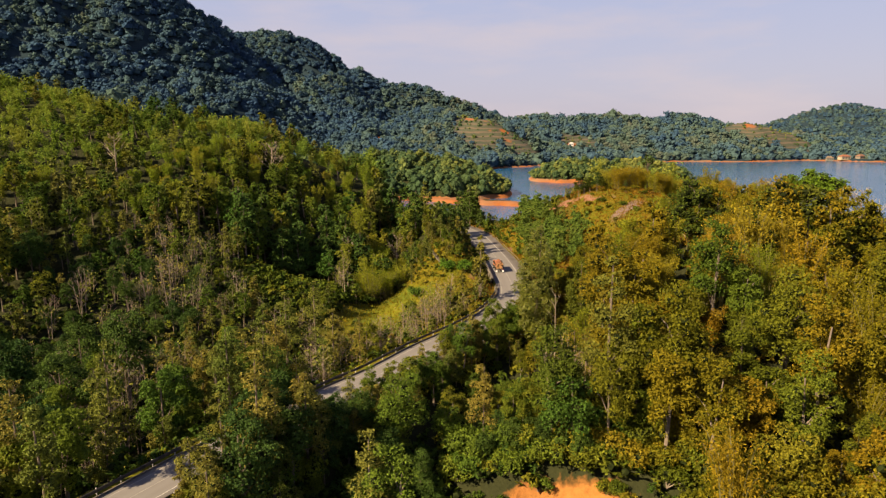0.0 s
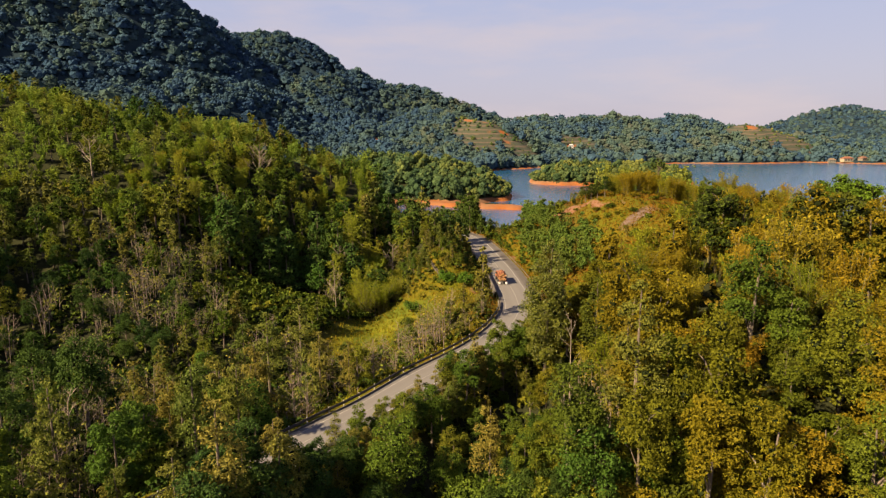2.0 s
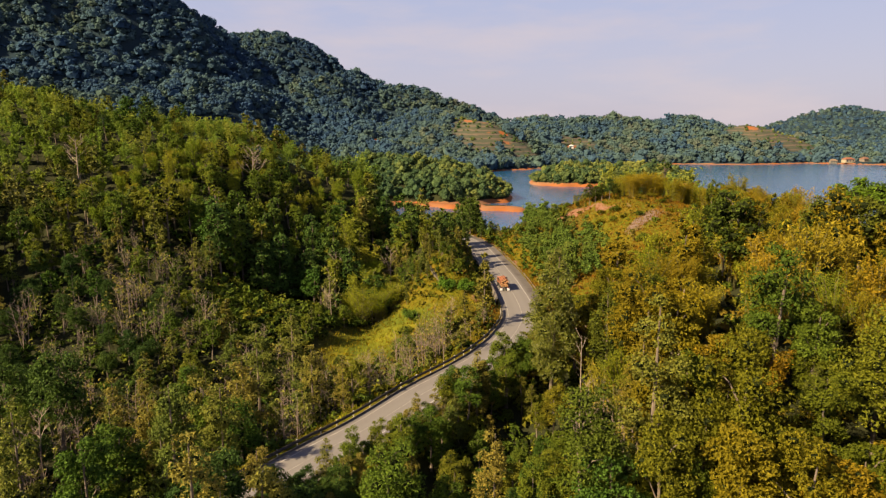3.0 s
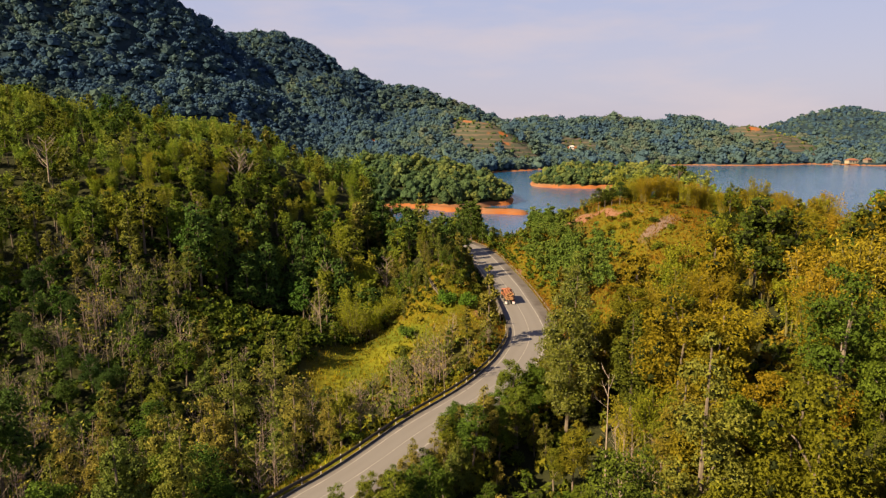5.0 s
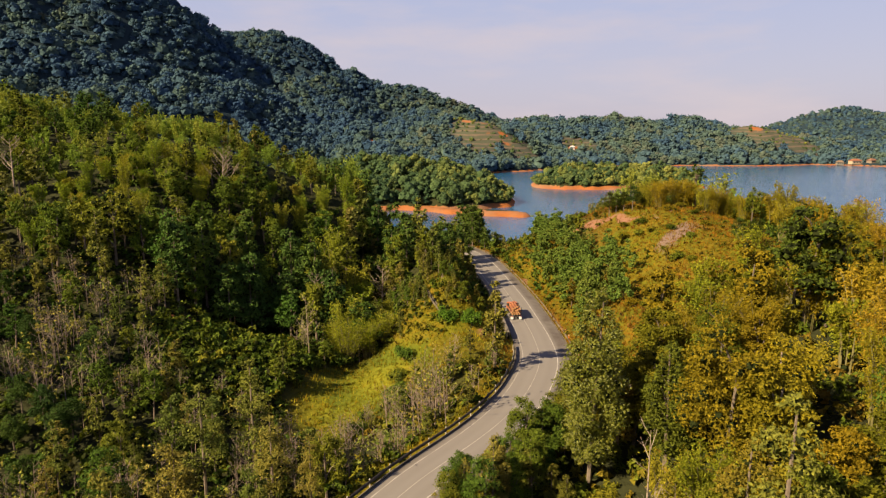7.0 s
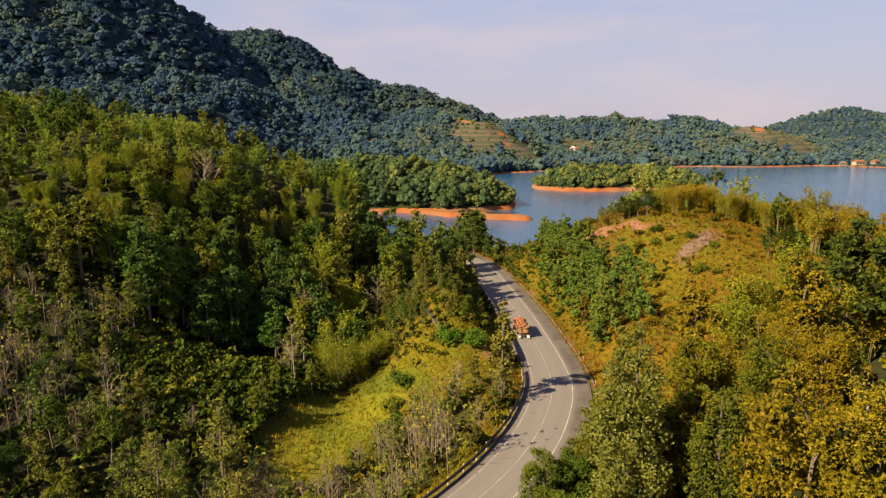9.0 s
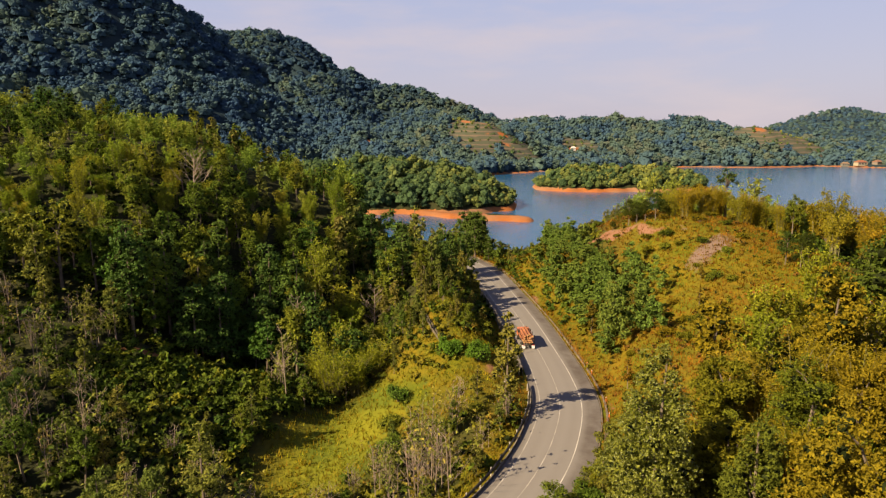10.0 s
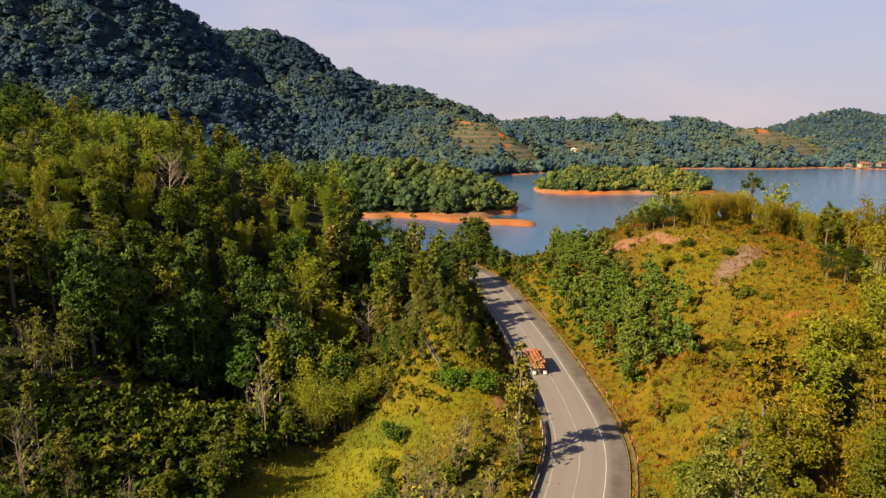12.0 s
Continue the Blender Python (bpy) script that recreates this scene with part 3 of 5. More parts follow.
# ---- trees ----
def cards(pos, size, rs, up=0.35, aspect=0.55, fold=0.3, out=None, blades=3, stray=0.7, pull=0.8):
    """Leaf sprays: slim pointed leaves that fan out from one point, tips bent down."""
    n = len(pos)
    nrm = rs.normal(size=(n, 3)) * stray
    nrm[:, 2] += up
    if out is not None:
        nrm += out * pull
    nrm /= np.linalg.norm(nrm, axis=1)[:, None]
    a = np.cross(nrm, rs.normal(size=(n, 3)))
    a /= np.linalg.norm(a, axis=1)[:, None]
    b = np.cross(nrm, a)
    tris = []
    for k in range(blades):
        turn = (k / blades * 6.283 + rs.normal(size=n) * 0.35)[:, None]
        d = a * np.cos(turn) + b * np.sin(turn)
        e = np.cross(nrm, d)
        s = (size * (0.55 + 0.6 * rs.rand(n)))[:, None]
        root = pos - d * s * 0.25
        mid = pos + d * s * 0.3 + nrm * s * 0.06
        tip = pos + d * s * 0.85 - nrm * s * fold
        tris.append(np.stack([root - e * s * aspect * 0.5, mid + e * s * aspect * 0.75, tip], 1))
    v = np.stack(tris, 1).reshape(-1, 3)
    return v, np.arange(3 * n * blades).reshape(-1, 3)


def lobes_broad(rs, h, w, n):
    """Foliage lobes: centre and radius, a domed irregular crown."""
    out = []
    for i in range(n):
        a, r = rs.rand() * 6.28, w * 0.5 * math.sqrt(rs.rand()) * 0.8
        zz = h * (0.36 + 0.58 * rs.rand() * (1 - (r / (w * 0.6)) ** 2))
        out.append((r * math.cos(a), r * math.sin(a), zz, w * (0.085 + 0.085 * rs.rand())))
    return out


def lobes_slim(rs, h, w, n):
    out = []
    for i in range(n):
        k = (i + rs.rand()) / n
        a, r = i * 2.4 + rs.rand(), w * 0.46 * math.sqrt(max(0.04, 1.0 - k ** 2.5)) * (0.3 + 0.6 * rs.rand())
        out.append((r * math.cos(a), r * math.sin(a), h * (0.24 + 0.7 * k + 0.05 * rs.normal()), w * (0.17 - 0.05 * k) * (0.75 + 0.5 * rs.rand())))
    return out


ICO = bmesh.new()
bmesh.ops.create_icosphere(ICO, subdivisions=1, radius=1)
ICO_V = np.array([v.co[:] for v in ICO.verts])
ICO_F = np.array([[v.index for v in f.verts] for f in ICO.faces])
ICO.free()


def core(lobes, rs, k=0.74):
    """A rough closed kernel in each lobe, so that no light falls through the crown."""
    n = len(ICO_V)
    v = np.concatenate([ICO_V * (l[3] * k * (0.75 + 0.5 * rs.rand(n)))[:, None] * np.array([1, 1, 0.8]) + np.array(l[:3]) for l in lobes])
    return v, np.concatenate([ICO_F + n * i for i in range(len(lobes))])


def crown_cards(lobes, count, size, rs, up=0.35, inner=True, blades=3):
    rad = np.array([l[3] for l in lobes])
    pick = rs.choice(len(lobes), count, p=rad ** 2 / (rad ** 2).sum())
    c = np.array([l[:3] for l in lobes])[pick]
    d = rs.normal(size=(count, 3))
    d[:, 2] += 0.35
    d /= np.linalg.norm(d, axis=1)[:, None]
    pos = c + d * (rad[pick] * (0.65 + 0.7 * rs.rand(count)))[:, None] * np.array([1, 1, 0.8])
    out = cards(pos, size, rs, up, out=d, blades=blades)
    if not inner:
        return out
    # kernels coloured dark in place of the shade inside the crown
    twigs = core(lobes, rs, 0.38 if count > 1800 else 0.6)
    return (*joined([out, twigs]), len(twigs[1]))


def tube(points, radii, sides=5):
    pts = [Vector(p) for p in points]
    v, f = [], []
    for i, (p, r) in enumerate(zip(pts, radii)):
        d = (pts[min(i + 1, len(pts) - 1)] - pts[max(i - 1, 0)]).normalized()
        u = d.orthogonal().normalized()
        w = d.cross(u)
        for k in range(sides):
            a = 6.2832 * k / sides
            v.append(p + (u * math.cos(a) + w * math.sin(a)) * r)
        if i:
            o = (i - 1) * sides
            f += [(o + k, o + (k + 1) % sides, o + sides + (k + 1) % sides, o + sides + k) for k in range(sides)]
    return np.array(v), np.array(f)


def joined(parts):
    v, f, o = [], [], 0
    for a, b in parts:
        v.append(a), f.append(b + o)
        o += len(a)
    return np.concatenate(v), np.concatenate(f)


def limbs(rs, h, lobes, r0, count=5, top=0.75):
    """A tapered trunk with limbs that reach into the lobes."""
    lean = rs.normal(size=2) * 0.03 * h
    trunk = [(lean[0] * k, lean[1] * k, h * top * k) for k in (-0.02, 0.25, 0.5, 0.75, 1.0)]
    out = [tube(trunk, [r0 * 1.35, r0, r0 * 0.8, r0 * 0.55, r0 * 0.3], 6)]
    for l in lobes[:count]:
        k = max(0.3, min(0.95, (l[2] / h - 0.2) / top))
        s = (lean[0] * k, lean[1] * k, h * top * k)
        m = tuple(s[i] * 0.5 + l[i] * 0.5 + (0.04 * h if i == 2 else 0) for i in range(3))
        out.append(tube([s, m, l[:3]], [r0 * 0.45, r0 * 0.3, r0 * 0.12], 4))
    return joined(out)


def bare_branches(rs, h, r0, n=14, spread=0.3, start=0.35, twigs=3):
    lean = rs.normal(size=2) * 0.04 * h
    at = lambda k: np.array([lean[0] * k, lean[1] * k, h * k])
    out = [tube([at(k) for k in (-0.02, 0.3, 0.6, 0.85, 1.0)], [r0 * 1.3, r0, r0 * 0.75, r0 * 0.45, r0 * 0.15], 6)]
    for i in range(n):
        k = start + (0.97 - start) * (i + rs.rand()) / n
        a = rs.rand() * 6.28
        ln = h * spread * (1.15 - k) * (0.6 + 0.7 * rs.rand()) + 0.04 * h
        p = at(k)
        q = p + np.array([math.cos(a) * ln * 0.55, math.sin(a) * ln * 0.55, ln * 0.45])
        e = p + np.array([math.cos(a) * ln, math.sin(a) * ln, ln * (0.7 + 0.5 * rs.rand())])
        out.append(tube([p, q, e], [r0 * 0.4, r0 * 0.25, r0 * 0.08], 4))
        for _ in range(twigs):
            b = a + rs.normal() * 0.9
            e2 = q + np.array([math.cos(b), math.sin(b), 0.5 + rs.rand()]) * ln * 0.4
            out.append(tube([q, e2], [r0 * 0.16, r0 * 0.06], 3))
    return joined(out)


def bamboo_parts(rs, h, w, culms, leaves, size, low=0.3):
    """Culms that lean out and arch over at their tips, hung with sprays."""
    tubes, pos = [], []
    for i in range(culms):
        a, r = rs.rand() * 6.28, w * 0.12 * math.sqrt(rs.rand())
        hh, out = h * (0.65 + 0.35 * rs.rand()), w * (0.08 + 0.32 * rs.rand())
        pts = []
        for k in (0, 0.35, 0.65, 0.88, 1.0):
            rr = r + out * k ** 2.3
            zz = hh * (k - 0.16 * k ** 5)
            pts.append(np.array([math.cos(a) * rr, math.sin(a) * rr, zz]))
        tubes.append(tube(pts, [0.06, 0.055, 0.045, 0.03, 0.015], 3))
        n = leaves // culms
        k = low + (1 - low) * rs.rand(n) ** 0.8
        line = np.array([np.interp(k, (0, 0.35, 0.65, 0.88, 1.0), [p[j] for p in pts]) for j in range(3)]).T
        pos.append(line + rs.normal(size=(n, 3)) * np.array([0.32, 0.32, 0.3]) * (w / 6))
    return joined(tubes), cards(np.concatenate(pos), size, rs, 0.5, 0.26, 0.45)


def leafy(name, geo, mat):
    """A mesh whose last faces, where the third number counts them, carry the painted crown shade."""
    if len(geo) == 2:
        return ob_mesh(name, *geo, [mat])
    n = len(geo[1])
    return ob_mesh(name, geo[0], geo[1], [mat, crown_shade], index=np.arange(n) >= n - geo[2])


def tree_thing(name, trunk, crown, trunk_mat, leaf_mat, label, category, group, trunk_name="trunk", crown_name="crown"):
    root = tagged(new(name), label, category, group)
    for nm, geo, mat in ((trunk_name, trunk, trunk_mat), (crown_name, crown, leaf_mat)):
        if geo is not None:
            p = new(nm, leafy(nm, geo, mat))
            p.parent = root
            if nm in ("culm", "stem"):
                tagged(p, kind="stuff")
    return root


def broad_geo(seed, h, w, lobes, count, size):
    rs = np.random.RandomState(seed)
    lb = lobes_broad(rs, h, w, lobes)
    return limbs(rs, h, lb, 0.012 * h + 0.03), crown_cards(lb, count, size, rs)


def slim_geo(seed, h, w, lobes, count, size):
    rs = np.random.RandomState(seed)
    lb = lobes_slim(rs, h, w, lobes)
    return limbs(rs, h, lb, 0.011 * h + 0.02, 6, 0.95), crown_cards(lb, count, size, rs)


def stuff(name, protos, xs, ys, zs, scales, mat, label, category, sink=0.2, shift=None):
    """Many crowns as one mesh."""
    rs = np.random.RandomState(len(xs))
    V, F, T, M, o = [], [], [], [], 0
    shift = np.zeros(len(xs)) if shift is None else shift
    for x, y, z, s, dt in zip(xs, ys, zs, scales, shift):
        pv, pf, *twigs = protos[rs.randint(len(protos))]
        a = rs.rand() * 6.283
        c, n = math.cos(a) * s, math.sin(a) * s
        q = np.empty_like(pv)
        q[:, 0] = pv[:, 0] * c - pv[:, 1] * n + x
        q[:, 1] = pv[:, 0] * n + pv[:, 1] * c + y
        q[:, 2] = pv[:, 2] * s * (0.85 + 0.3 * rs.rand()) + z - sink
        # the kernel faces at the end get the painted shade colour
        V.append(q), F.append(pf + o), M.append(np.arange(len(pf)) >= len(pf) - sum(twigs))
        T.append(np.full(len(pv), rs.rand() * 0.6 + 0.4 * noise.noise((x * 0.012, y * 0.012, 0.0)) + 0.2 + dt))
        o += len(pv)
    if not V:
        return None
    me = ob_mesh(name, np.concatenate(V), np.concatenate(F), [mat, crown_shade], index=np.concatenate(M))
    with_floats(me, "tone", np.concatenate(T))
    return tagged(new(name, me), label, category, kind="stuff")


def scatter(x0, x1, y0, y1, step, rs):
    nx, ny = int((x1 - x0) / step), int((y1 - y0) / step)
    i, j = np.meshgrid(np.arange(nx), np.arange(ny))
    x = x0 + (i.ravel() + rs.rand(nx * ny)) * step
    y = y0 + (j.ravel() + rs.rand(nx * ny)) * step
    return x, y


def proto(kind, name, geos, trunk_mat, leaf_mat, label, category, group):
    a, b = {"bamboo": ("culm", "leaves"), "bush": ("stem", "foliage"), "dry": ("stem", "leaves")}.get(kind, ("trunk", "crown"))
    return [tree_thing(name, t, c, trunk_mat, leaf_mat, label, category, group, a, b) for t, c in geos]


culm_mat = simple("bamboo_culm", (0.10, 0.095, 0.03), (0.16, 0.135, 0.045), 2, 0.7)
BROAD_SHAPES = ((1, 9, 6.0, 30), (2, 11, 6.6, 34), (3, 8, 6.4, 28), (4, 12.5, 6.8, 36), (5, 10, 4.8, 26), (6, 11.5, 5.2, 30))
SLIM_SHAPES = ((11, 10, 4.0, 22), (12, 12, 4.4, 26), (13, 8, 3.6, 20), (14, 9, 3.2, 22))
BAMBOO_SHAPES = ((21, 9, 5.5), (22, 11, 6.0), (23, 8, 4.6))
NARROW_SHAPES = ((41, 11, 4.4, 30), (42, 12.5, 4.8, 34), (43, 9.5, 4.0, 26), (44, 13.5, 5.2, 36))
TALL_SHAPES = ((31, 14, 6.4, 34), (32, 15.5, 7.0, 38))


def bush_geo(seed, h, w, n, count, size):
    rs = np.random.RandomState(seed)
    lb = []
    for _ in range(n):
        a, r = rs.rand() * 6.28, w * 0.42 * math.sqrt(rs.rand())
        lb.append((r * math.cos(a), r * math.sin(a), h * (0.3 + 0.45 * rs.rand() * (1 - r / w)), w * (0.15 + 0.1 * rs.rand())))
    stems = joined([tube([(0, 0, -0.1), (l[0] * 0.4, l[1] * 0.4, l[2] * 0.5), l[:3]], [0.07, 0.05, 0.02], 4) for l in lb[:5]])
    return stems, crown_cards(lb, count, size, rs)


def dry_geo(seed, h):
    """A leafless sapling clump: a few thin stems with many twigs."""
    rs = np.random.RandomState(seed)
    out = []
    for k in range(5):
        v, f = bare_branches(rs, h * (0.65 + 0.4 * rs.rand()), 0.045, 12, 0.34, 0.25, 2)
        out.append((v + np.array([rs.normal() * 0.6, rs.normal() * 0.6, 0]), f))
    few = rs.normal(size=(60, 3)) * np.array([1.0, 1.0, 0.2 * h]) + np.array([0, 0, 0.6 * h])
    return joined(out), cards(few, 0.35, rs)


NEAR_BROAD = [broad_geo(s, h, w, n, 4200, 0.195) for s, h, w, n in BROAD_SHAPES]
NEAR_SLIM = [slim_geo(s, h, w, n, 2300, 0.19) for s, h, w, n in SLIM_SHAPES]
NEAR_BAMBOO = [bamboo_parts(np.random.RandomState(s), h, w, 18, 2600, 0.2) for s, h, w in BAMBOO_SHAPES]
protos = {
    "near_broad": proto("broad", "broadleaf_tree", NEAR_BROAD, bark, leaf_broad, "bushy green broadleaf tree on the wooded slope", "tree", "broadleaf trees on the slopes"),
    "near_slim": proto("slim", "slender_tree", NEAR_SLIM, bark, leaf_slim, "slender grey-green tree with a thin trunk", "tree", "slender trees near the road"),
    "near_bamboo": proto("bamboo", "bamboo_clump", NEAR_BAMBOO, culm_mat, leaf_bamboo, "yellow-green feathery bamboo clump with arching culms", "bamboo", "bamboo clumps on the hills"),
    "broad": proto("broad", "broadleaf_tree", [broad_geo(s, h, w, n, 1350, 0.33) for s, h, w, n in BROAD_SHAPES], bark, leaf_broad, "bushy green broadleaf tree on the wooded slope", "tree", "broadleaf trees on the slopes"),
    "narrow": proto("narrow", "narrow_tree", [broad_geo(s, h, w, n, 1250, 0.325) for s, h, w, n in NARROW_SHAPES], bark, leaf_broad, "tall narrow-crowned tree in the mixed woods", "tree", "narrow trees in the woods"),
    "near_narrow": proto("narrow", "narrow_tree", [broad_geo(s, h, w, n, 3600, 0.195) for s, h, w, n in NARROW_SHAPES], pale_trunk, leaf_broad, "tall narrow-crowned tree with a pale trunk", "tree", "narrow trees in the woods"),
    "slim": proto("slim", "slender_tree", [slim_geo(s, h, w, n, 800, 0.34) for s, h, w, n in SLIM_SHAPES], bark, leaf_slim, "slender grey-green tree with a thin trunk", "tree", "slender trees near the road"),
    "bamboo": proto("bamboo", "bamboo_clump", [bamboo_parts(np.random.RandomState(s), h, w, 14, 950, 0.36) for s, h, w in BAMBOO_SHAPES], culm_mat, leaf_bamboo, "yellow-green feathery bamboo clump with arching culms", "bamboo", "bamboo clumps on the hills"),
    "tall": proto("tall", "tall_tree", [slim_geo(s, h, w, n, 1500, 0.4) for s, h, w, n in TALL_SHAPES], bark, leaf_dark, "tall dark green tree with a dense crown", "tree", "tall dark trees above the water"),
    "dusky": proto("dusky", "dark_tree", [broad_geo(s, h, w, n, 3400, 0.2) for s, h, w, n in ((71, 10, 5.6, 32), (72, 11, 5.0, 34), (73, 8.5, 5.4, 30))], bark, leaf_dusk, "dark green leafy tree, leaf colour deepened partly to stand for shade", "tree", "dark trees in the hollows"),
    "bush": proto("bush", "bush", [bush_geo(s, h, w, 8, 900, 0.19) for s, h, w in ((51, 2.2, 3.0), (52, 1.6, 2.6), (53, 2.8, 3.2))], bark, leaf_broad, "low green bush on the grassy ground", "bush", "bushes in the grass"),
    "dry": proto("dry", "dry_sapling", [dry_geo(s, h) for s, h in ((61, 5.5), (62, 6.5), (63, 4.5))], twig_mat, leaf_slim, "leafless grey-brown sapling clump beside the road", "sapling", "dry saplings by the guard rail"),
}
PLANTED = {k: 0 for k in protos}
TREES_LEFT = {k: list(v) for k, v in protos.items()}


def plant(kind, x, y, scale, rs, tall=1.0, z=None):
    """One more of a kind; the first ones are the models themselves."""
    z = float(ground(x, y)[0]) if z is None else z
    m = pose(x, y, z - 0.12, 0, 0, rs.rand() * 360) @ Matrix.Diagonal((scale, scale, scale * tall, 1))
    PLANTED[kind] += 1
    if TREES_LEFT[kind]:
        ob = TREES_LEFT[kind].pop()
        ob.matrix_basis = m
        return ob
    return copy_thing_flat(protos[kind][rs.randint(len(protos[kind]))], m)


def copy_thing_flat(ob, m):
    """copy_thing for a model that already carries its own scale."""
    s = ob.scale
    return copy_thing(ob, m @ Matrix.Diagonal((1 / s[0], 1 / s[1], 1 / s[2], 1)))


rs = np.random.RandomState(31)
x, y = scatter(-200, 140, 26, 262, 3.8, rs)
z, off, opn = ground(x, y), road_offset(x, y), treeless(x, y)
thin = np.where((x > 16) & (y < 126), 0.7, np.where(x < -40, 0.97, np.where((x > 18) & (x < 44) & (y > 138) & (y < 182), 0.3, 1.0)))
keep = (rs.rand(len(x)) < thin) & (np.where(off > 0, np.where(y < 108, off - 0.8, off - 2.5), -off - 1.5) > 5.2) & (opn < 0.3 + 0.25 * rs.rand(len(x))) & (z > 2.0) & (bare(x, y, z) < 0.5) & (np.hypot(x - 2, y - 28) > 22) & ~((np.abs(x - 11) < 14) & (y < 64 - 0.25 * (x - 8)))
keep &= (np.abs(x) < 0.78 * (y + 12) + 14) & ((x > -45) | (y < 222 - 0.1 * (x + 45)))
x, y, z, off = x[keep], y[keep], z[keep], off[keep]
for hx, hy, hr in ((14.6, 94.5, 5.0), (17, 89, 4.0), (21.5, 92.5, 3.6), (28.8, 87.5, 4.2), (71.6, 119.5, 4.5), (64, 112, 5), (25.2, 97.5, 2.5), (15.1, 79.2, 2.2), (-82.3, 157, 2.5), (-47.7, 171.7, 2.5), (47.5, 118, 4), (80, 117, 3), (-22, 135, 2)):
    k = np.hypot(x - hx, y - hy) > hr
    x, y, z, off = x[k], y[k], z[k], off[k]
patch = fbm(x, y, 42, 21) + 0.4 * rs.normal(size=len(x))
KINDS = ("broad", "narrow", "slim", "bamboo", "tall", "dusky", "bush", "dry")


def zone(x, y, off, p, r):
    """Which kind grows where."""
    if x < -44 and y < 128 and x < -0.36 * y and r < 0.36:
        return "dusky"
    if off < 0 and off > -15 and y < 98:
        return "slim" if r < 0.5 else ("broad" if r < 0.72 else "dry")
    if off < 0 and off > -20 and y < 128:
        return "dry" if p > -0.35 else "slim"
    if off > 0 and off < 14 and y < 112:
        return "slim" if r < 0.45 else "broad"
    if -50 < x < -21 and 143 < y < 163:
        return "tall" if r < (0.7 if -44 < x < -29 else 0.2) else "broad"
    if x < -15 and y < 142 and x > -72:
        return "slim" if r < 0.36 else ("dry" if r > 0.46 else "narrow")
    if -60 < x < -20 and 163 < y < 180 and r < 0.55:
        return "bamboo"
    if -58 < x < -20 and y < 180:
        return "tall" if r < 0.35 and x > -48 else "broad"
    if -22 < x < 10 and y > 162:
        if x > -14 and y < 168:
            return "slim" if r < 0.7 else "bush"
    if -22 < x < 9 and y > 168:
        return "tall" if r < 0.22 and y < 230 else ("slim" if r < 0.7 else "broad")
    if x > 54 and y > 128:
        return "bamboo" if r < 0.62 else "broad"
    if 18 < x < 46 and y > 150:
        return "slim" if r < 0.85 else "broad"
    if x > 46 and y > 185:
        return "bamboo" if r < 0.72 else "broad"
    if x > 16 and y < 106:
        return "bamboo" if p > -0.05 else ("broad" if r < 0.8 else "slim")
    if x > 20:
        return "bamboo" if p > 0.3 else ("broad" if r < 0.8 else "slim")
    if x < -45 and y > 150:
        return "bamboo" if p > -0.25 or r < 0.3 else ("broad" if r < 0.85 else "slim")
    if y > 135:
        return "bamboo" if p > -0.3 + 0.6 * smooth(165, 140, y) else ("broad" if p > -0.5 else "slim")
    return "broad" if p > -0.3 else "slim"


kinds = np.array([zone(a, b, o, p, r) for a, b, o, p, r in zip(x, y, off, patch, rs.rand(len(x)))])
kinds = np.where((kinds == "broad") & (rs.rand(len(x)) < 0.5), "narrow", kinds)
near = np.hypot(x, np.maximum(y - 64, 0)) + 60 * (np.abs(x) > 0.7 * y + 6)
size = 0.62 + 0.72 * rs.rand(len(x))
size = np.where((x > 18) & (y < 135), size * 1.15, size)
size = np.where((x < -26) & (y > 165 + 0.6 * (x + 26)), 0.6 + 0.45 * (size - 0.62), size)
size = np.where((x > -15) & (x < 10) & (y > 150) & (y < 167), size * np.where(x > -8, 0.3, 0.5), size)
size = np.where((kinds == "tall") & (x > -22) & (x < 10), size * np.where(x > -3, 0.62, 0.82), size)
size = np.where((x > 20) & (x < 37) & (y > 182) & (off > 8), size * 0.5, size)
size = np.where((off < 0) & (off > -17) & (y > 138), np.minimum(size, np.where(off > -12, 0.3, 0.45)), size)
size = np.where((x > 16) & (x < 48) & (y > 146), size * 0.6, size)
size = np.where((np.abs(x - 14) < 5) & (y > 66) & (y < 80), size * 0.55, size)
size = np.where((off > 0) & (off < 20) & (y > 40) & (y < 110) & (x < 12), size * np.where((y > 66) & (y < 72), 0.8, np.where(y < 90, 0.42, 0.8)), size)
size = np.where((x > -45) & (x < 55) & (y > np.where(x < 12, 235, 205)), size * 0.7, size)
# the grove above the road's far end stays low before the water
grove = (x > -15.4 - 0.1325 * (y - 170)) & (x < 12) & (y > 162)
size = np.where(grove, np.clip((29.5 - 0.13 * (y - 176) - z) / np.where(kinds == "tall", 15.5, 12.5), 0.25, size), size)
size = np.where((kinds == "tall") & (x < -20), np.minimum(size, 1.05), size)
size = np.where((kinds != "dry") & (x > -36) & (x < -14) & (y > 108) & (y < 141), np.minimum(size, 0.45), size)
size = np.where((x > 26) & (x < 64) & (y > 165) & (kinds != "bamboo"), np.minimum(size, 0.42), size)
size = np.where((x > 30) & (y > 118) & (kinds != "bamboo"), np.minimum(size, 0.72), size)
size = np.where((kinds != "dry") & (x > -80) & (x < -34) & (y > 90) & (y < 137), np.minimum(size, 0.66), size)
size = np.where((x > 31) & (x < 50) & (y > 150) & (x + y > 206) & (x + y < 233), np.minimum(size, 0.22), size)
LIMIT = {"broad": 290, "narrow": 290, "slim": 160, "bamboo": 250, "tall": 230, "dusky": 200, "bush": 40, "dry": 290}
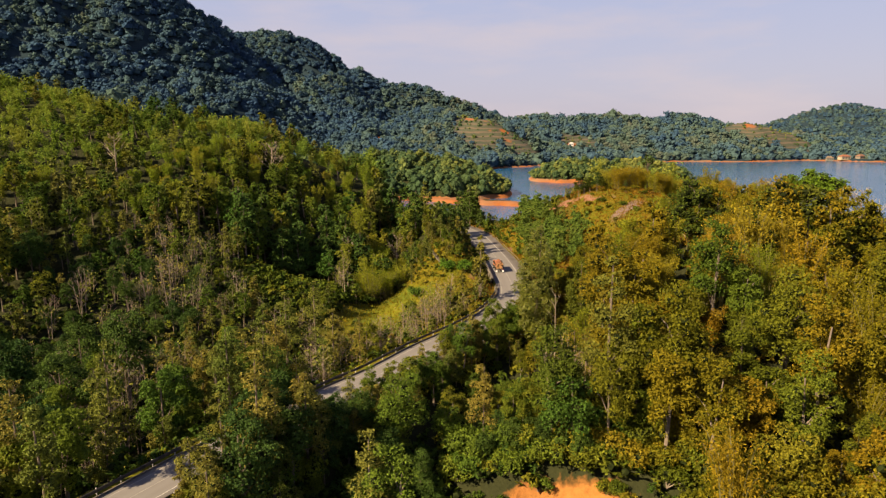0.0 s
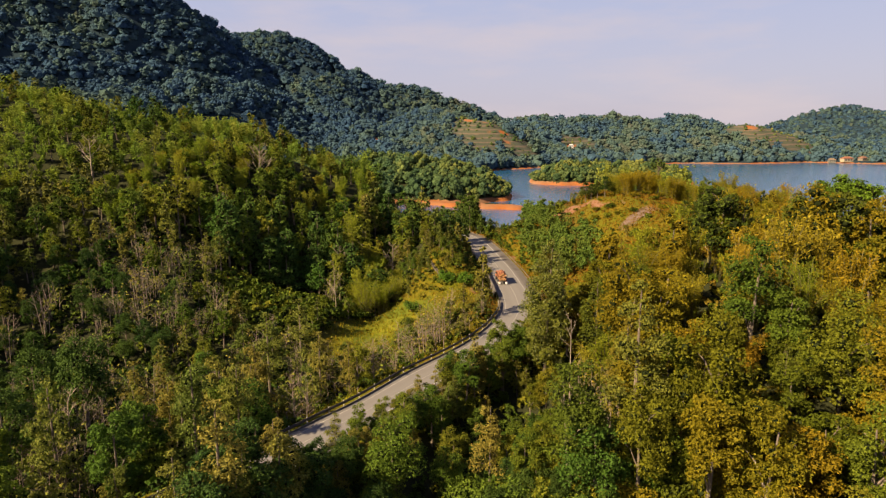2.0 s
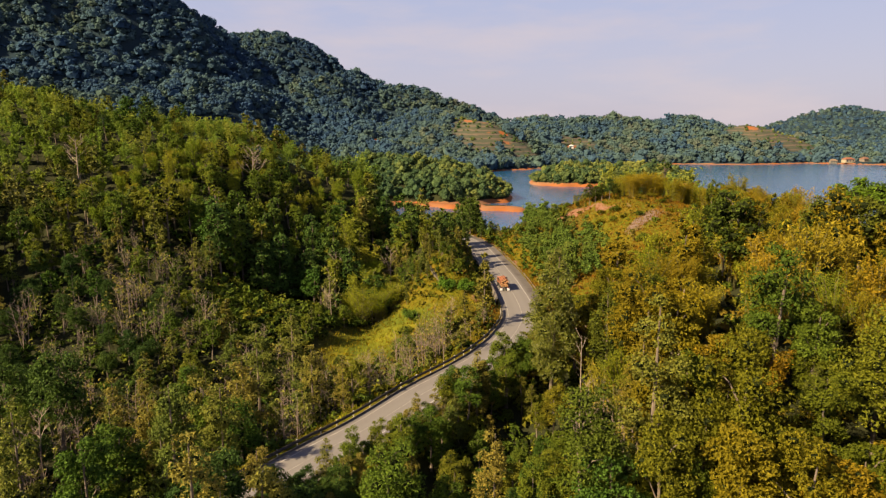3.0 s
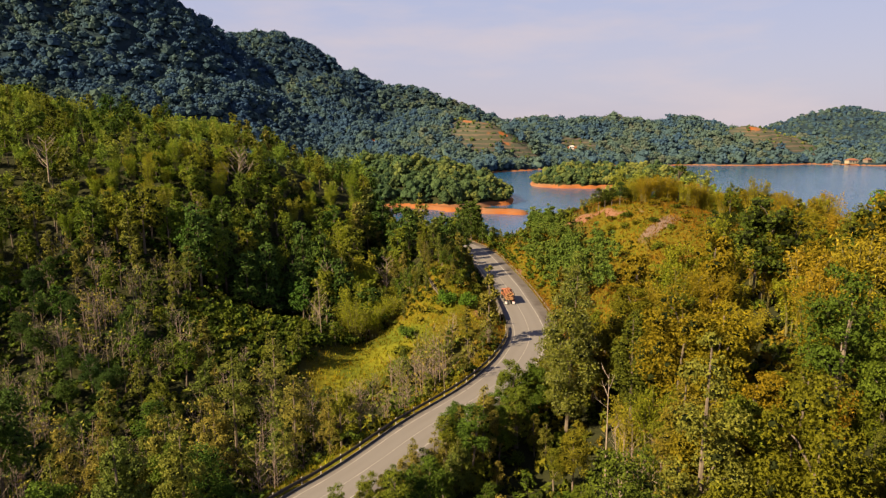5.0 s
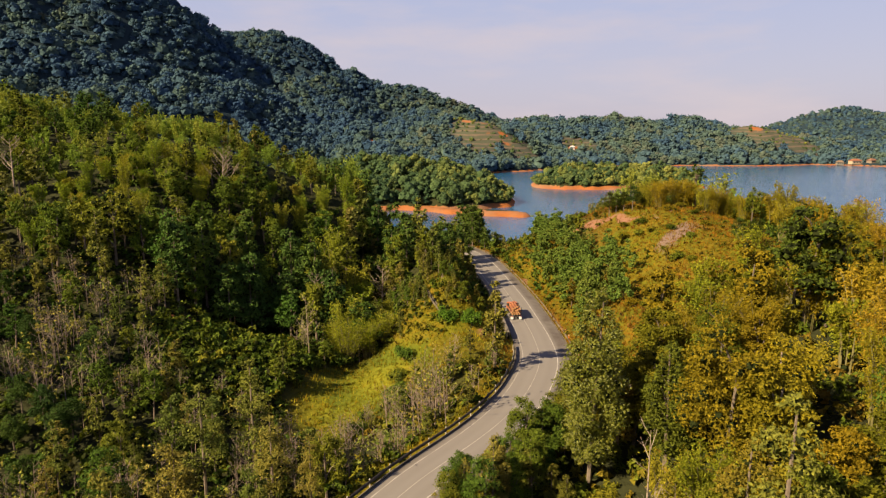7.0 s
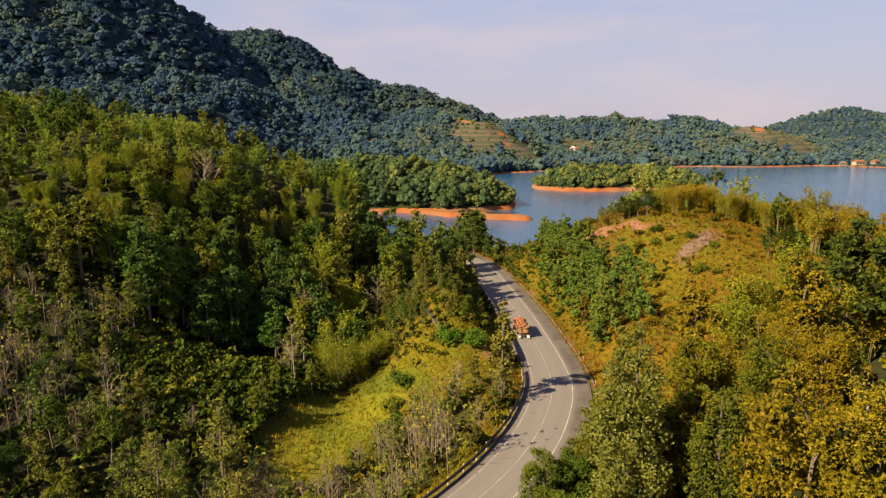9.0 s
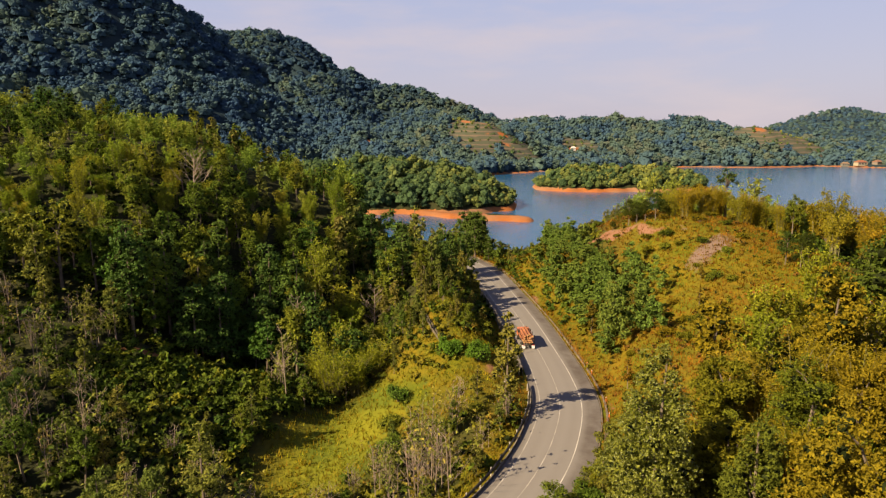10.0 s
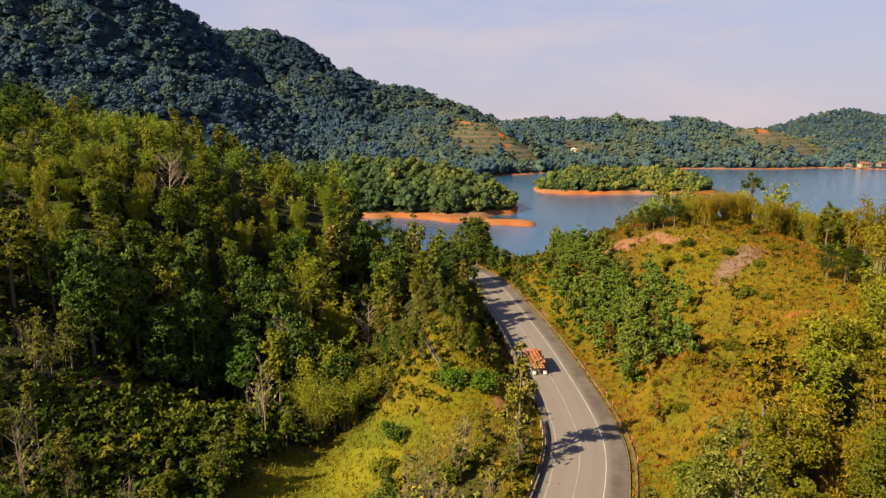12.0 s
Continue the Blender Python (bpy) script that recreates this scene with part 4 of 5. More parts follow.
for k in KINDS:
    idx = np.where(kinds == k)[0]
    idx = idx[np.argsort(near[idx])]
    for i in idx[:LIMIT[k]]:
        close = "near_" + k if "near_" + k in protos and near[i] < 54 else k
        plant(close, x[i], y[i], size[i], rs, 0.9 + 0.25 * rs.rand(), z[i])
    rest = idx[LIMIT[k]:]
    at = (x[rest], y[rest], z[rest], size[rest])
    if k == "broad":
        stuff("woodland", [broad_geo(s, h, w, n - 12, 230, 0.75)[1] for s, h, w, n in BROAD_SHAPES], *at, leaf_wood, "dense green woodland covering the near hills", "woodland")
    elif k == "narrow":
        stuff("narrow_woodland", [broad_geo(s, h, w, n - 12, 210, 0.75)[1] for s, h, w, n in NARROW_SHAPES], *at, leaf_wood, "tall narrow-crowned woodland on the near hills", "woodland")
    elif k == "slim":
        stuff("slender_woodland", [slim_geo(s, h, w, n - 8, 190, 0.7)[1] for s, h, w, n in SLIM_SHAPES], *at, leaf_slimwood, "stand of slender grey-green trees", "woodland")
    elif k == "bamboo":
        stuff("bamboo_thicket", [bamboo_parts(np.random.RandomState(s), h, w, 12, 160, 0.8)[1] for s, h, w in BAMBOO_SHAPES], *at, leaf_bamboowood, "yellow-green bamboo thicket on the hillsides", "bamboo")

x, y = scatter(-80, 90, -10, 48, 7.0, rs)
k = (np.abs(road_offset(x, y)) > 8) & (bare(x, y, ground(x, y)) < 0.4) & (y < np.where(np.abs(x - 11) < 16, 30, 40)) & ((y < 28) | (np.hypot(x - 2, y - 28) < 22))
x, y = x[k], y[k]
stuff("valley_woodland", [broad_geo(s, h, w, n - 12, 230, 0.75)[1] for s, h, w, n in BROAD_SHAPES], x, y, ground(x, y), 0.6 + 0.5 * rs.rand(len(x)), leaf_wood, "dense green woodland on the valley floor", "woodland")

# far woods
CAP_F = ICO_F[ICO_V[ICO_F].mean(1)[:, 2] > -0.45]


def dome(lobes, count, size, rs, stray, squash=0.85):
    """A closed crown seen from far: packed rounded lobes with sprays of leaves on them."""
    rad = np.array([l[3] for l in lobes])
    pick = rs.choice(len(lobes), count, p=rad ** 2 / (rad ** 2).sum())
    d = rs.normal(size=(count, 3))
    d[:, 2] += 0.3
    d /= np.linalg.norm(d, axis=1)[:, None]
    pos = np.array([l[:3] for l in lobes])[pick] + d * (rad[pick] * (0.7 + 0.3 * rs.rand(count)))[:, None]
    body = []
    for lx, ly, lz, r in lobes:
        v = ICO_V * (r * (0.62 + 0.42 * rs.rand(len(ICO_V))))[:, None] * np.array([1, 1, squash]) + np.array([lx, ly, lz])
        body.append((v, CAP_F))
    return joined([cards(pos, size, rs, 0.25, 1.1, 0.2, d, 1, stray, 1.2)] + body)


def far_geo(seed):
    """A rainforest crown: a broad dome among smaller ones, some wide, some tall."""
    rs = np.random.RandomState(seed)
    tall, wide = 0.7 + 0.45 * rs.rand(), 1.1 + 0.5 * rs.rand()
    lb = [(0, 0, 6.0 * tall, 2.1 * wide), (0, 0, 2.3 * tall, 4.0 * wide)]
    for i in range(4):
        a, r = i * 1.57 + rs.rand(), (2.0 + 1.3 * rs.rand()) * wide
        lb.append((r * math.cos(a), r * math.sin(a), (3.6 + 2.6 * rs.rand()) * tall, (1.2 + 0.7 * rs.rand()) * wide))
    return dome(lb, 64, 1.35, rs, 0.32, 0.78)


far_protos = [far_geo(40 + s) for s in range(14)]


def lake_geo(seed):
    """A lakeside crown, rounded and uneven."""
    rs = np.random.RandomState(seed)
    tall, wide = 0.62 + 0.4 * rs.rand(), 1.2 + 0.5 * rs.rand()
    lb = [(0, 0, 6.6 * tall, 1.6 * wide)]
    for i in range(5):
        a, r = i * 1.257 + rs.rand(), (1.0 + 1.1 * rs.rand()) * wide
        lb.append((r * math.cos(a), r * math.sin(a), (2.4 + 3.4 * rs.rand()) * tall, (1.1 + 0.8 * rs.rand()) * wide))
    lb.append((0, 0, 2.4 * tall, 1.9 * wide))
    return dome(lb, 190, 0.75, rs, 0.6)


lake_protos = [lake_geo(60 + s) for s in range(9)]
x, y = scatter(-110, 250, 385, 660, 3.4, rs)
z = ground(x, y)
k = (z > 2.9) & (y < 640)
sc = 0.58 + 0.5 * rs.rand(len(x)) ** 2 + 0.35 * (rs.rand(len(x)) < 0.12)
stuff("lakeside_woods", lake_protos, x[k], y[k], z[k], sc[k], leaf_lake, "dark green woods on the headland and the island", "woodland", 0.2, np.where(x[k] > 70, 0.22, -0.08))
x, y = scatter(-330, -115, 285, 700, 7.0, rs)
z = ground(x, y)
k = z > 2
stuff("valley_woods", far_protos, x[k], y[k], z[k], 1.0 + 0.5 * rs.rand(k.sum()), leaf_hazed, "dark green woods behind the near ridge", "woodland")
x, y = scatter(-1150, 950, 640, 1560, 7.7, rs)
z = ground(x, y)
far = np.hypot(x, y)
slope = (ground(x + 10 * x / far, y + 10 * y / far) - ground(x - 10 * x / far, y - 10 * y / far)) / 20 - (z - 45) / far
k = (z > 2.0) & (np.hypot((x - 585) / 1.8, y - 908) > 16) & (slope > -0.5) & ~((x < -0.33 * y) & (z < 60)) & (np.abs(x) < 0.76 * y + 50) & (bare(x, y, z) < 0.45 + 0.2 * rs.rand(len(x))) & (felled(x, y) < 0.35 + 0.5 * rs.rand(len(x)) ** 2)
sc = 0.75 + 0.75 * rs.rand(len(x)) ** 1.5 + 0.6 * (rs.rand(len(x)) < 0.1)
# tone shift: the painted haze blue is strongest on the left mountain
stuff("mountain_forest", far_protos, x[k], y[k], z[k], sc[k], leaf_hazed, "dark green rainforest on the mountain slopes", "forest", 1.0, 0.2 * smooth(-160, 20, x[k]) - 0.06)
x, y = scatter(900, 2450, 1500, 2930, 21.0, rs)
k = (ground(x, y) > 2.5) & (x < 0.8 * y)
x, y = x[k], y[k]
z = ground(x, y)
stuff("distant_forest", far_protos, x, y, z, 1.3 + 0.8 * rs.rand(len(x)), leaf_hazed, "hazy green forest on a distant hill", "forest", 3.0)

x, y = scatter(-10, 600, 820, 1120, 6.5, rs)
k = (felled(x, y) > 0.3) & (rs.rand(len(x)) < 0.4)
x, y = x[k], y[k]
stuff("hillside_shrubs", far_protos, x, y, ground(x, y), 0.22 + 0.4 * rs.rand(len(x)) ** 2, leaf_lake, "rows of young shrubs on the felled slopes", "shrubs", 0.5)

# young trees between the road and the open hill
x, y = scatter(17, 50, 134, 236, 2.5, rs)
k = (np.exp(-(((x - 30 - 0.06 * (y - 175)) / 9.5) ** 2 + ((y - 178) / 40) ** 2) ** 2) > 0.3 + 0.3 * rs.rand(len(x))) & (road_offset(x, y) > 8.5) & (bare(x, y, ground(x, y)) < 0.5) & ((x + y < 217) | (x < 31))
x, y = x[k], y[k]
stuff("young_trees", [broad_geo(s, h, w, 16, 420, 0.3)[1] for s, h, w in ((15, 6, 3.4), (16, 5, 3.0), (17, 7, 3.6), (18, 6.5, 2.8))], x, y, ground(x, y), (0.82 + 0.48 * rs.rand(len(x))) * np.where((x + y > 208) & (x > 31), 0.5, 1.0), leaf_youngwood, "dense stand of young mid-green trees on the slope", "woodland")

# low shrubs and ferns
x, y = scatter(-75, 80, 58, 236, 2.1, rs)
off = road_offset(x, y)
z = ground(x, y)
lush = fbm(x, y, 24, 33) + 0.35 * rs.normal(size=len(x))
inmeadow = np.hypot((x + 14 - 0.2 * (y - 128)) / 7, (y - 128) / 14) < 1
k = (np.abs(off) > 5.6) & (bare(x, y, z) < 0.5) & (z > 2) & ~inmeadow & (lush > np.where((cleared(x, y) > 0.3), np.where(x > 12, -0.6, np.where(y > 143, -1.1, 0.0)), np.where(x < -15, -2.0, -0.95))) & ((x > -25) | (y < 190)) & (x < 90)
x, y, z = x[k], y[k], z[k]
stuff("undergrowth", [bush_geo(120 + s, 1.1, 2.0, 2, 14, 0.5)[1] for s in range(4)], x, y, z, (0.55 + 0.75 * rs.rand(len(x))) * np.where((x < -20) | (cleared(x, y) < 0.3), 1.5, np.where(x < 9, 1.25, 0.65)), leaf_shrub, "low green and russet shrubs and ferns", "undergrowth", 0.1, np.where((x > 14) & (cleared(x, y) > 0.3), 0.3, np.where(x < -18, -0.35, -0.1)))

# ferns and shrubs on the valley floor
x, y = scatter(-46, -15, 118, 143, 1.55, rs)
z = ground(x, y)
k = (np.abs(road_offset(x, y)) > 6) & (bare(x, y, z) < 0.5) & (cleared(x, y) < 0.35) & (fbm(x, y, 20, 35) > -0.55)
x, y, z = x[k], y[k], z[k]
stuff("fern_cover", [bush_geo(150 + s, 1.3, 2.2, 3, 34, 0.42)[1] for s in range(5)], x, y, z, 0.8 + 1.0 * rs.rand(len(x)), leaf_shrub, "dense green ferns and shrubs on the valley floor", "undergrowth", 0.1, np.full(len(x), -0.3))

# dark shrubs in the hollow below the cut bank
x, y = scatter(-16, 34, 34, 70, 1.7, rs)
z = ground(x, y)
k = (np.abs(road_offset(x, y)) > 6) & (bare(x, y, z) < 0.45)
x, y, z = x[k], y[k], z[k]
stuff("hollow_shrubs", [bush_geo(170 + s, 1.4, 2.4, 3, 90, 0.26)[1] for s in range(5)], x, y, z, 0.7 + 0.8 * rs.rand(len(x)), leaf_shrub, "dense dark green shrubs in the hollow below the bank", "undergrowth", 0.1, np.full(len(x), -0.4))

# open grass
x, y = scatter(-45, 92, 60, 232, 0.55, rs)
off, opn = road_offset(x, y), cleared(x, y)
k = (np.abs(off) > 4.9) & ((opn > 0.25 + 0.3 * rs.rand(len(x))) | (np.abs(off) < 8.0) | ((off > 0) & (off < 20) & (y > 112))) & (rs.rand(len(x)) < 0.75)
x, y = x[k], y[k]
z = ground(x, y)
k = bare(x, y, z) < np.where(x > 22, 0.5 + 0.5 * rs.rand(len(x)), 0.55)
x, y, z = x[k], y[k], z[k]
tufts = []
for s in range(6):
    r = np.random.RandomState(70 + s)
    p = r.normal(size=(5, 3)) * np.array([0.22, 0.22, 0.0])
    v, f = [], []
    for q in p:
        a, h = r.rand() * 6.28, 0.25 + 0.3 * r.rand()
        d, e = np.array([math.cos(a), math.sin(a), 0]), np.array([-math.sin(a), math.cos(a), 0])
        v += [q - e * 0.06, q + e * 0.06, q + d * h * 0.5 + np.array([0, 0, h])]
    tufts.append((np.array(v), np.arange(15).reshape(5, 3)))
grass = stuff("grass", tufts, x, y, z, 0.7 + 0.7 * rs.rand(len(x)), grass_mat, "tall yellow and orange grass on the open slopes", "grass", 0.02, np.where(x < 9, -0.3, 0.38))


# ---- single trees that stand out ----
def lone(name, trunk, crown, tmat, lmat, label, x, y, turn=0, category="tree", z=None):
    names = {"bamboo": ("culm", "leaves"), "bush": ("stem", "foliage")}.get(category, ("trunk", "crown"))
    ob = tree_thing(name, trunk, crown, tmat, lmat, label, category, "", *names)
    ob.matrix_basis = pose(x, y, (float(ground(x, y)[0]) if z is None else z) - 0.15, 0, 0, turn)
    return ob


leaf_pale = foliage("pale_green_leaves", [(0.0, (0.125, 0.160, 0.028)), (1.0, (0.125, 0.160, 0.028))], rough=0.34, gloss=0.45, even=0.0)
leaf_yellow = foliage("yellow_leaves", [(0.0, (0.22, 0.25, 0.03)), (1.0, (0.22, 0.25, 0.03))])
leaf_red = foliage("rusty_leaves", [(0.0, (0.22, 0.075, 0.03)), (1.0, (0.22, 0.075, 0.03))])
leaf_feather = foliage("feathery_leaves", [(0.0, (0.19, 0.215, 0.02)), (1.0, (0.235, 0.23, 0.022))])
leaf_fresh = foliage("fresh_leaves", [(0.0, (0.085, 0.16, 0.02)), (1.0, (0.085, 0.16, 0.02))])


def column_geo(seed, h, w, count, size):
    """A tall egg-shaped crown that reaches far down the trunk."""
    r = np.random.RandomState(seed)
    lb = []
    for i in range(64):
        k = (i + r.rand()) / 64
        half = w * 0.5 * math.sin(math.pi * (0.16 + 0.80 * k)) ** 0.8
        a, d = i * 2.4 + r.rand(), half * (0.4 + 0.45 * r.rand())
        lb.append((d * math.cos(a), d * math.sin(a), h * (0.14 + 0.80 * k), max(0.5, half * 0.34)))
    return limbs(r, h, lb[::8], 0.2, 7, 0.9), crown_cards(lb, count, size, r)


def umbrella_geo(seed, h, w, count, size):
    """Flat-topped tiers on spreading limbs."""
    r = np.random.RandomState(seed)
    lb = []
    for i in range(18):
        a, d = i * 2.4, w * 0.5 * math.sqrt((i + 0.5) / 18)
        lb.append((d * math.cos(a), d * math.sin(a), h * (0.92 - 0.22 * (d / w) + 0.05 * r.normal()), w * 0.13))
    return limbs(r, h, lb, 0.22, 12, 0.72), crown_cards(lb, count, size, r, 0.8)


lone("columnar_tree", *column_geo(81, 22.0, 6.8, 12500, 0.23), bark, leaf_pale, "tall dense tree with glossy pale green leaves", 14.6, 94.5)
lone("columnar_tree", *column_geo(82, 14.0, 5.2, 4200, 0.24), bark, leaf_dark, "dense dark green tree with a pointed crown", 21.5, 92.5)
lone("flowering_tree", *broad_geo(83, 15.0, 6.6, 40, 5200, 0.22), pale_bark, leaf_yellow, "bright yellow-green tree with pale limbs", 28.8, 87.5)
lone("umbrella_tree", *umbrella_geo(84, 16.5, 10, 1500, 0.5), bark, leaf_fresh, "flat-topped tree standing above the ridge woods", 71.6, 119.5)
lone("umbrella_tree", *umbrella_geo(85, 14.5, 12, 1600, 0.5), bark, leaf_dark, "wide tiered dark tree on the ridge", 64, 112.0)
lone("umbrella_tree", *umbrella_geo(88, 10.5, 4.2, 420, 0.3), bark, leaf_dark, "small flat-topped dark tree behind the crest bamboo", 60.5, 184)
lone("rusty_tree", *broad_geo(86, 8.5, 4.5, 12, 700, 0.34), bark, leaf_red, "small tree with rust-red leaves in the woods", 25.2, 97.5)
lone("rusty_tree", *broad_geo(87, 6.5, 4.5, 10, 450, 0.45), bark, leaf_red, "small tree with rust-red leaves near the lake", 28.5, 214)
lone("dead_tree", bare_branches(np.random.RandomState(91), 14.5, 0.085, 8, 0.16, 0.5, 2), None, pale_bark, None, "bare pale dead tree with broken upper branches", 15.1, 79.2)
lone("dead_tree", bare_branches(np.random.RandomState(92), 14.5, 0.17, 14, 0.34, 0.55, 3), None, pale_bark, None, "bare white dead tree on the ridge slope", -82.3, 157)
lone("dead_tree", bare_branches(np.random.RandomState(93), 12, 0.16, 20, 0.45, 0.4, 5), None, pale_bark, None, "bare grey dead tree among bamboo", -47.7, 171.7)
lone("dead_tree", bare_branches(np.random.RandomState(94), 9.5, 0.13, 22, 0.42, 0.3, 5), None, pale_bark, None, "leafless pale tree in the valley", -45.4, 80)
lone("dead_tree", bare_branches(np.random.RandomState(95), 11, 0.075, 16, 0.25, 0.3, 3), None, pale_bark, None, "thin leafless tree at the meadow's edge", -22, 135)
lone("dead_tree", bare_branches(np.random.RandomState(96), 7.0, 0.15, 9, 0.5, 0.4, 3), None, pale_bark, None, "gnarled pale dead tree on the hillside", 47.5, 118)
lone("dead_tree", bare_branches(np.random.RandomState(97), 13, 0.16, 26, 0.3, 0.2, 4), None, twig_mat, None, "leafless brown tree before the dark woods", -22.5, 150)
lone("dead_tree", bare_branches(np.random.RandomState(98), 9, 0.12, 26, 0.4, 0.2, 4), None, twig_mat, None, "leafless brown tree above the meadow", -12.5, 163)
lone("dead_tree", bare_branches(np.random.RandomState(99), 14.5, 0.2, 20, 0.4, 0.45, 4), None, pale_bark, None, "bare grey-brown dead tree on the ridge", 80, 117)
for i, (bx, by, bs) in enumerate(((-16.8, 141.5, 1.1), (-13.2, 143.0, 0.95), (-18.8, 144.0, 0.9), (-10.5, 145.5, 0.75))):
    c, lv = bamboo_parts(np.random.RandomState(101 + i), 9 * bs, 9 * bs, 40, 2600, 0.27)
    lone("feathery_bamboo", c, lv, culm_mat, leaf_feather, "wide feathery yellow-green bamboo clump above the meadow", bx, by, 0, "bamboo")
for i, (bx, by, bs) in enumerate(((5.0, 136.5, 1.0), (0.8, 139.0, 0.9))):
    lone("round_bush", *bush_geo(111 + i, 3.6 * bs, 4.0 * bs, 11, 1500, 0.22), bark, leaf_fresh, "round bright green bush on the bank above the road", bx, by, 0, "bush")

# bushes and small trees in the open grass
r2 = np.random.RandomState(5)
x, y = scatter(-40, 92, 100, 225, 3.9, r2)
off, opn = road_offset(x, y), cleared(x, y)
k = (opn > 0.3) & (np.abs(off) > 7) & (fbm(x, y, 34, 9) + 0.5 * r2.normal(size=len(x)) + np.where(x < 9, np.where(y > 143, 1.0, 0.25), 0.0) > 0.3) & ~((np.hypot((x + 14 - 0.2 * (y - 128)) / 7, (y - 128) / 14) < 1))
x, y = x[k], y[k]
for i in range(len(x)):
    if (x[i] < 0 and y[i] > 140 and r2.rand() < 0.55) or r2.rand() < 0.1:
        plant("slim", x[i], y[i], 0.3 + 0.2 * r2.rand(), r2)
    else:
        plant("bush", x[i], y[i], (0.85 if x[i] < 0 else 0.45) + 0.55 * r2.rand(), r2)
for sx, sy, sc in ((3.2, 112.5, 0.5), (0.5, 117, 0.5), (-3.5, 120, 0.55), (-2, 109, 0.5), (6.6, 122, 0.42), (4.2, 127, 0.45), (6.8, 176, 0.7), (6.5, 186, 0.85), (1, 123, 0.5), (-6, 116, 0.55), (5, 195, 0.95), (3.5, 200, 1.0)):
    plant("slim", sx, sy, sc, r2)
for yy in np.arange(46, 113, 1.0):
    k = at_y(yy)
    tall = np.interp(yy, [46, 53, 56.5, 67, 71, 78, 83, 90, 93, 105, 112], [0.3, 0.3, 0.78, 0.78, 0.42, 0.38, 0.45, 0.45, 0.55, 0.5, 0.4])
    for o in (5.6, 8.2):
        px, py = ROAD[k] + ROAD_RIGHT[k] * (o + 1.6 * r2.rand())
        big = tall * (1.0 + 0.35 * r2.rand()) * (1.25 if o > 6 else 1.0)
        if math.hypot(px - 14.6, py - 94.5) < 5.5:
            big *= 0.5
        if r2.rand() < 0.75:
            plant("near_slim" if r2.rand() < 0.6 else ("dusky" if yy < 76 else "near_narrow"), px, py, big, r2)
        else:
            plant("bush", px, py, big * 1.3, r2)
for i, cx in enumerate(np.arange(49, 75, 2.0)):
    hh = 6.6 + 2.2 * r2.rand()
    c, lv = bamboo_parts(np.random.RandomState(140 + i), hh, 6.5, 24, 2300, 0.28, 0.06)
    lone("feathery_bamboo", c, lv, culm_mat, leaf_feather, "tall yellow-green bamboo clump on the hill crest", cx, 182 + 5 * r2.rand() - 0.3 * (cx - 49), 0, "bamboo")
for i in range(30):
    cx = (-14 + 19 * r2.rand()) if i % 2 else (22 + 12 * r2.rand())
    if i % 2:
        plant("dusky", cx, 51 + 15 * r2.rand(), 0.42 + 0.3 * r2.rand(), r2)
    else:
        plant("bush", cx, 52 + 11 * r2.rand(), 1.1 + 0.9 * r2.rand(), r2)
for i in range(60):
    cx = 1 + 25 * r2.rand()
    plant("bush", cx, 62.0 - 0.25 * (cx - 8) + 9 * r2.rand(), 0.7 + 0.6 * r2.rand(), r2)
for i in range(46):
    cx = 2 + 25 * r2.rand()
    if cx < 12 and i % 3:
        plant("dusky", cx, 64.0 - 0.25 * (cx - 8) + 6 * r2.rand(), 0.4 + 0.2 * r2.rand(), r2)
    else:
        plant("bush", cx, 63.2 - 0.25 * (cx - 8) + 5 * r2.rand(), 1.0 + 0.8 * r2.rand(), r2)
for i in range(16):
    cx = 8.5 + 1.05 * i
    plant(("near_broad", "near_narrow", "near_bamboo", "bush")[i % 4], cx, 66.0 - 0.25 * (cx - 8) + 2.5 * r2.rand(), (0.62 if i % 4 < 3 else 1.4) + 0.25 * r2.rand(), r2)
for cx, cy in ((19, 78), (20.5, 79.5), (18.2, 80), (40, 114)):
    plant("dry", cx, cy, 1.3, r2)
kx, ky = scatter(-16, 4, 142, 170, 2.5, r2)
for cx, cy in zip(kx, ky):
    if cy > 146 + 0.35 * max(0.0, -cx - 4) and abs(road_offset(cx, cy)[0]) > 10 and abs(cx + 1.6 + 0.29 * (cy - 147.6)) > 0.9:
        plant(("slim", "slim", "near_slim", "bush", "near_narrow")[r2.randint(5)], cx, cy, 0.3 + (0.24 if cx < -3 else 0.05) * r2.rand(), r2)
for cx, cy, cs in ((9, 231, 0.9), (10.5, 235, 0.95), (12, 229, 0.85), (13.5, 224, 0.5), (15, 230, 0.45), (17, 226, 0.4), (7, 237, 0.9), (12.5, 236, 0.85), (10, 227.5, 0.8), (5.0, 203, 0.7), (6.5, 208, 0.75), (2.5, 199, 0.78), (0.5, 205, 0.8)):
    plant("tall", cx, cy, cs, r2)
for cx, cy, cs in ((38.4, 190.2, 0.3), (41.2, 187.8, 0.64), (42.6, 186.8, 0.52), (44.0, 185.6, 0.5), (45.8, 184.4, 0.66), (47.0, 183.4, 0.55), (55.5, 151, 0.6), (58, 150, 0.55), (56.6, 148.6, 0.5)):
    plant("dusky", cx, cy, cs, r2)


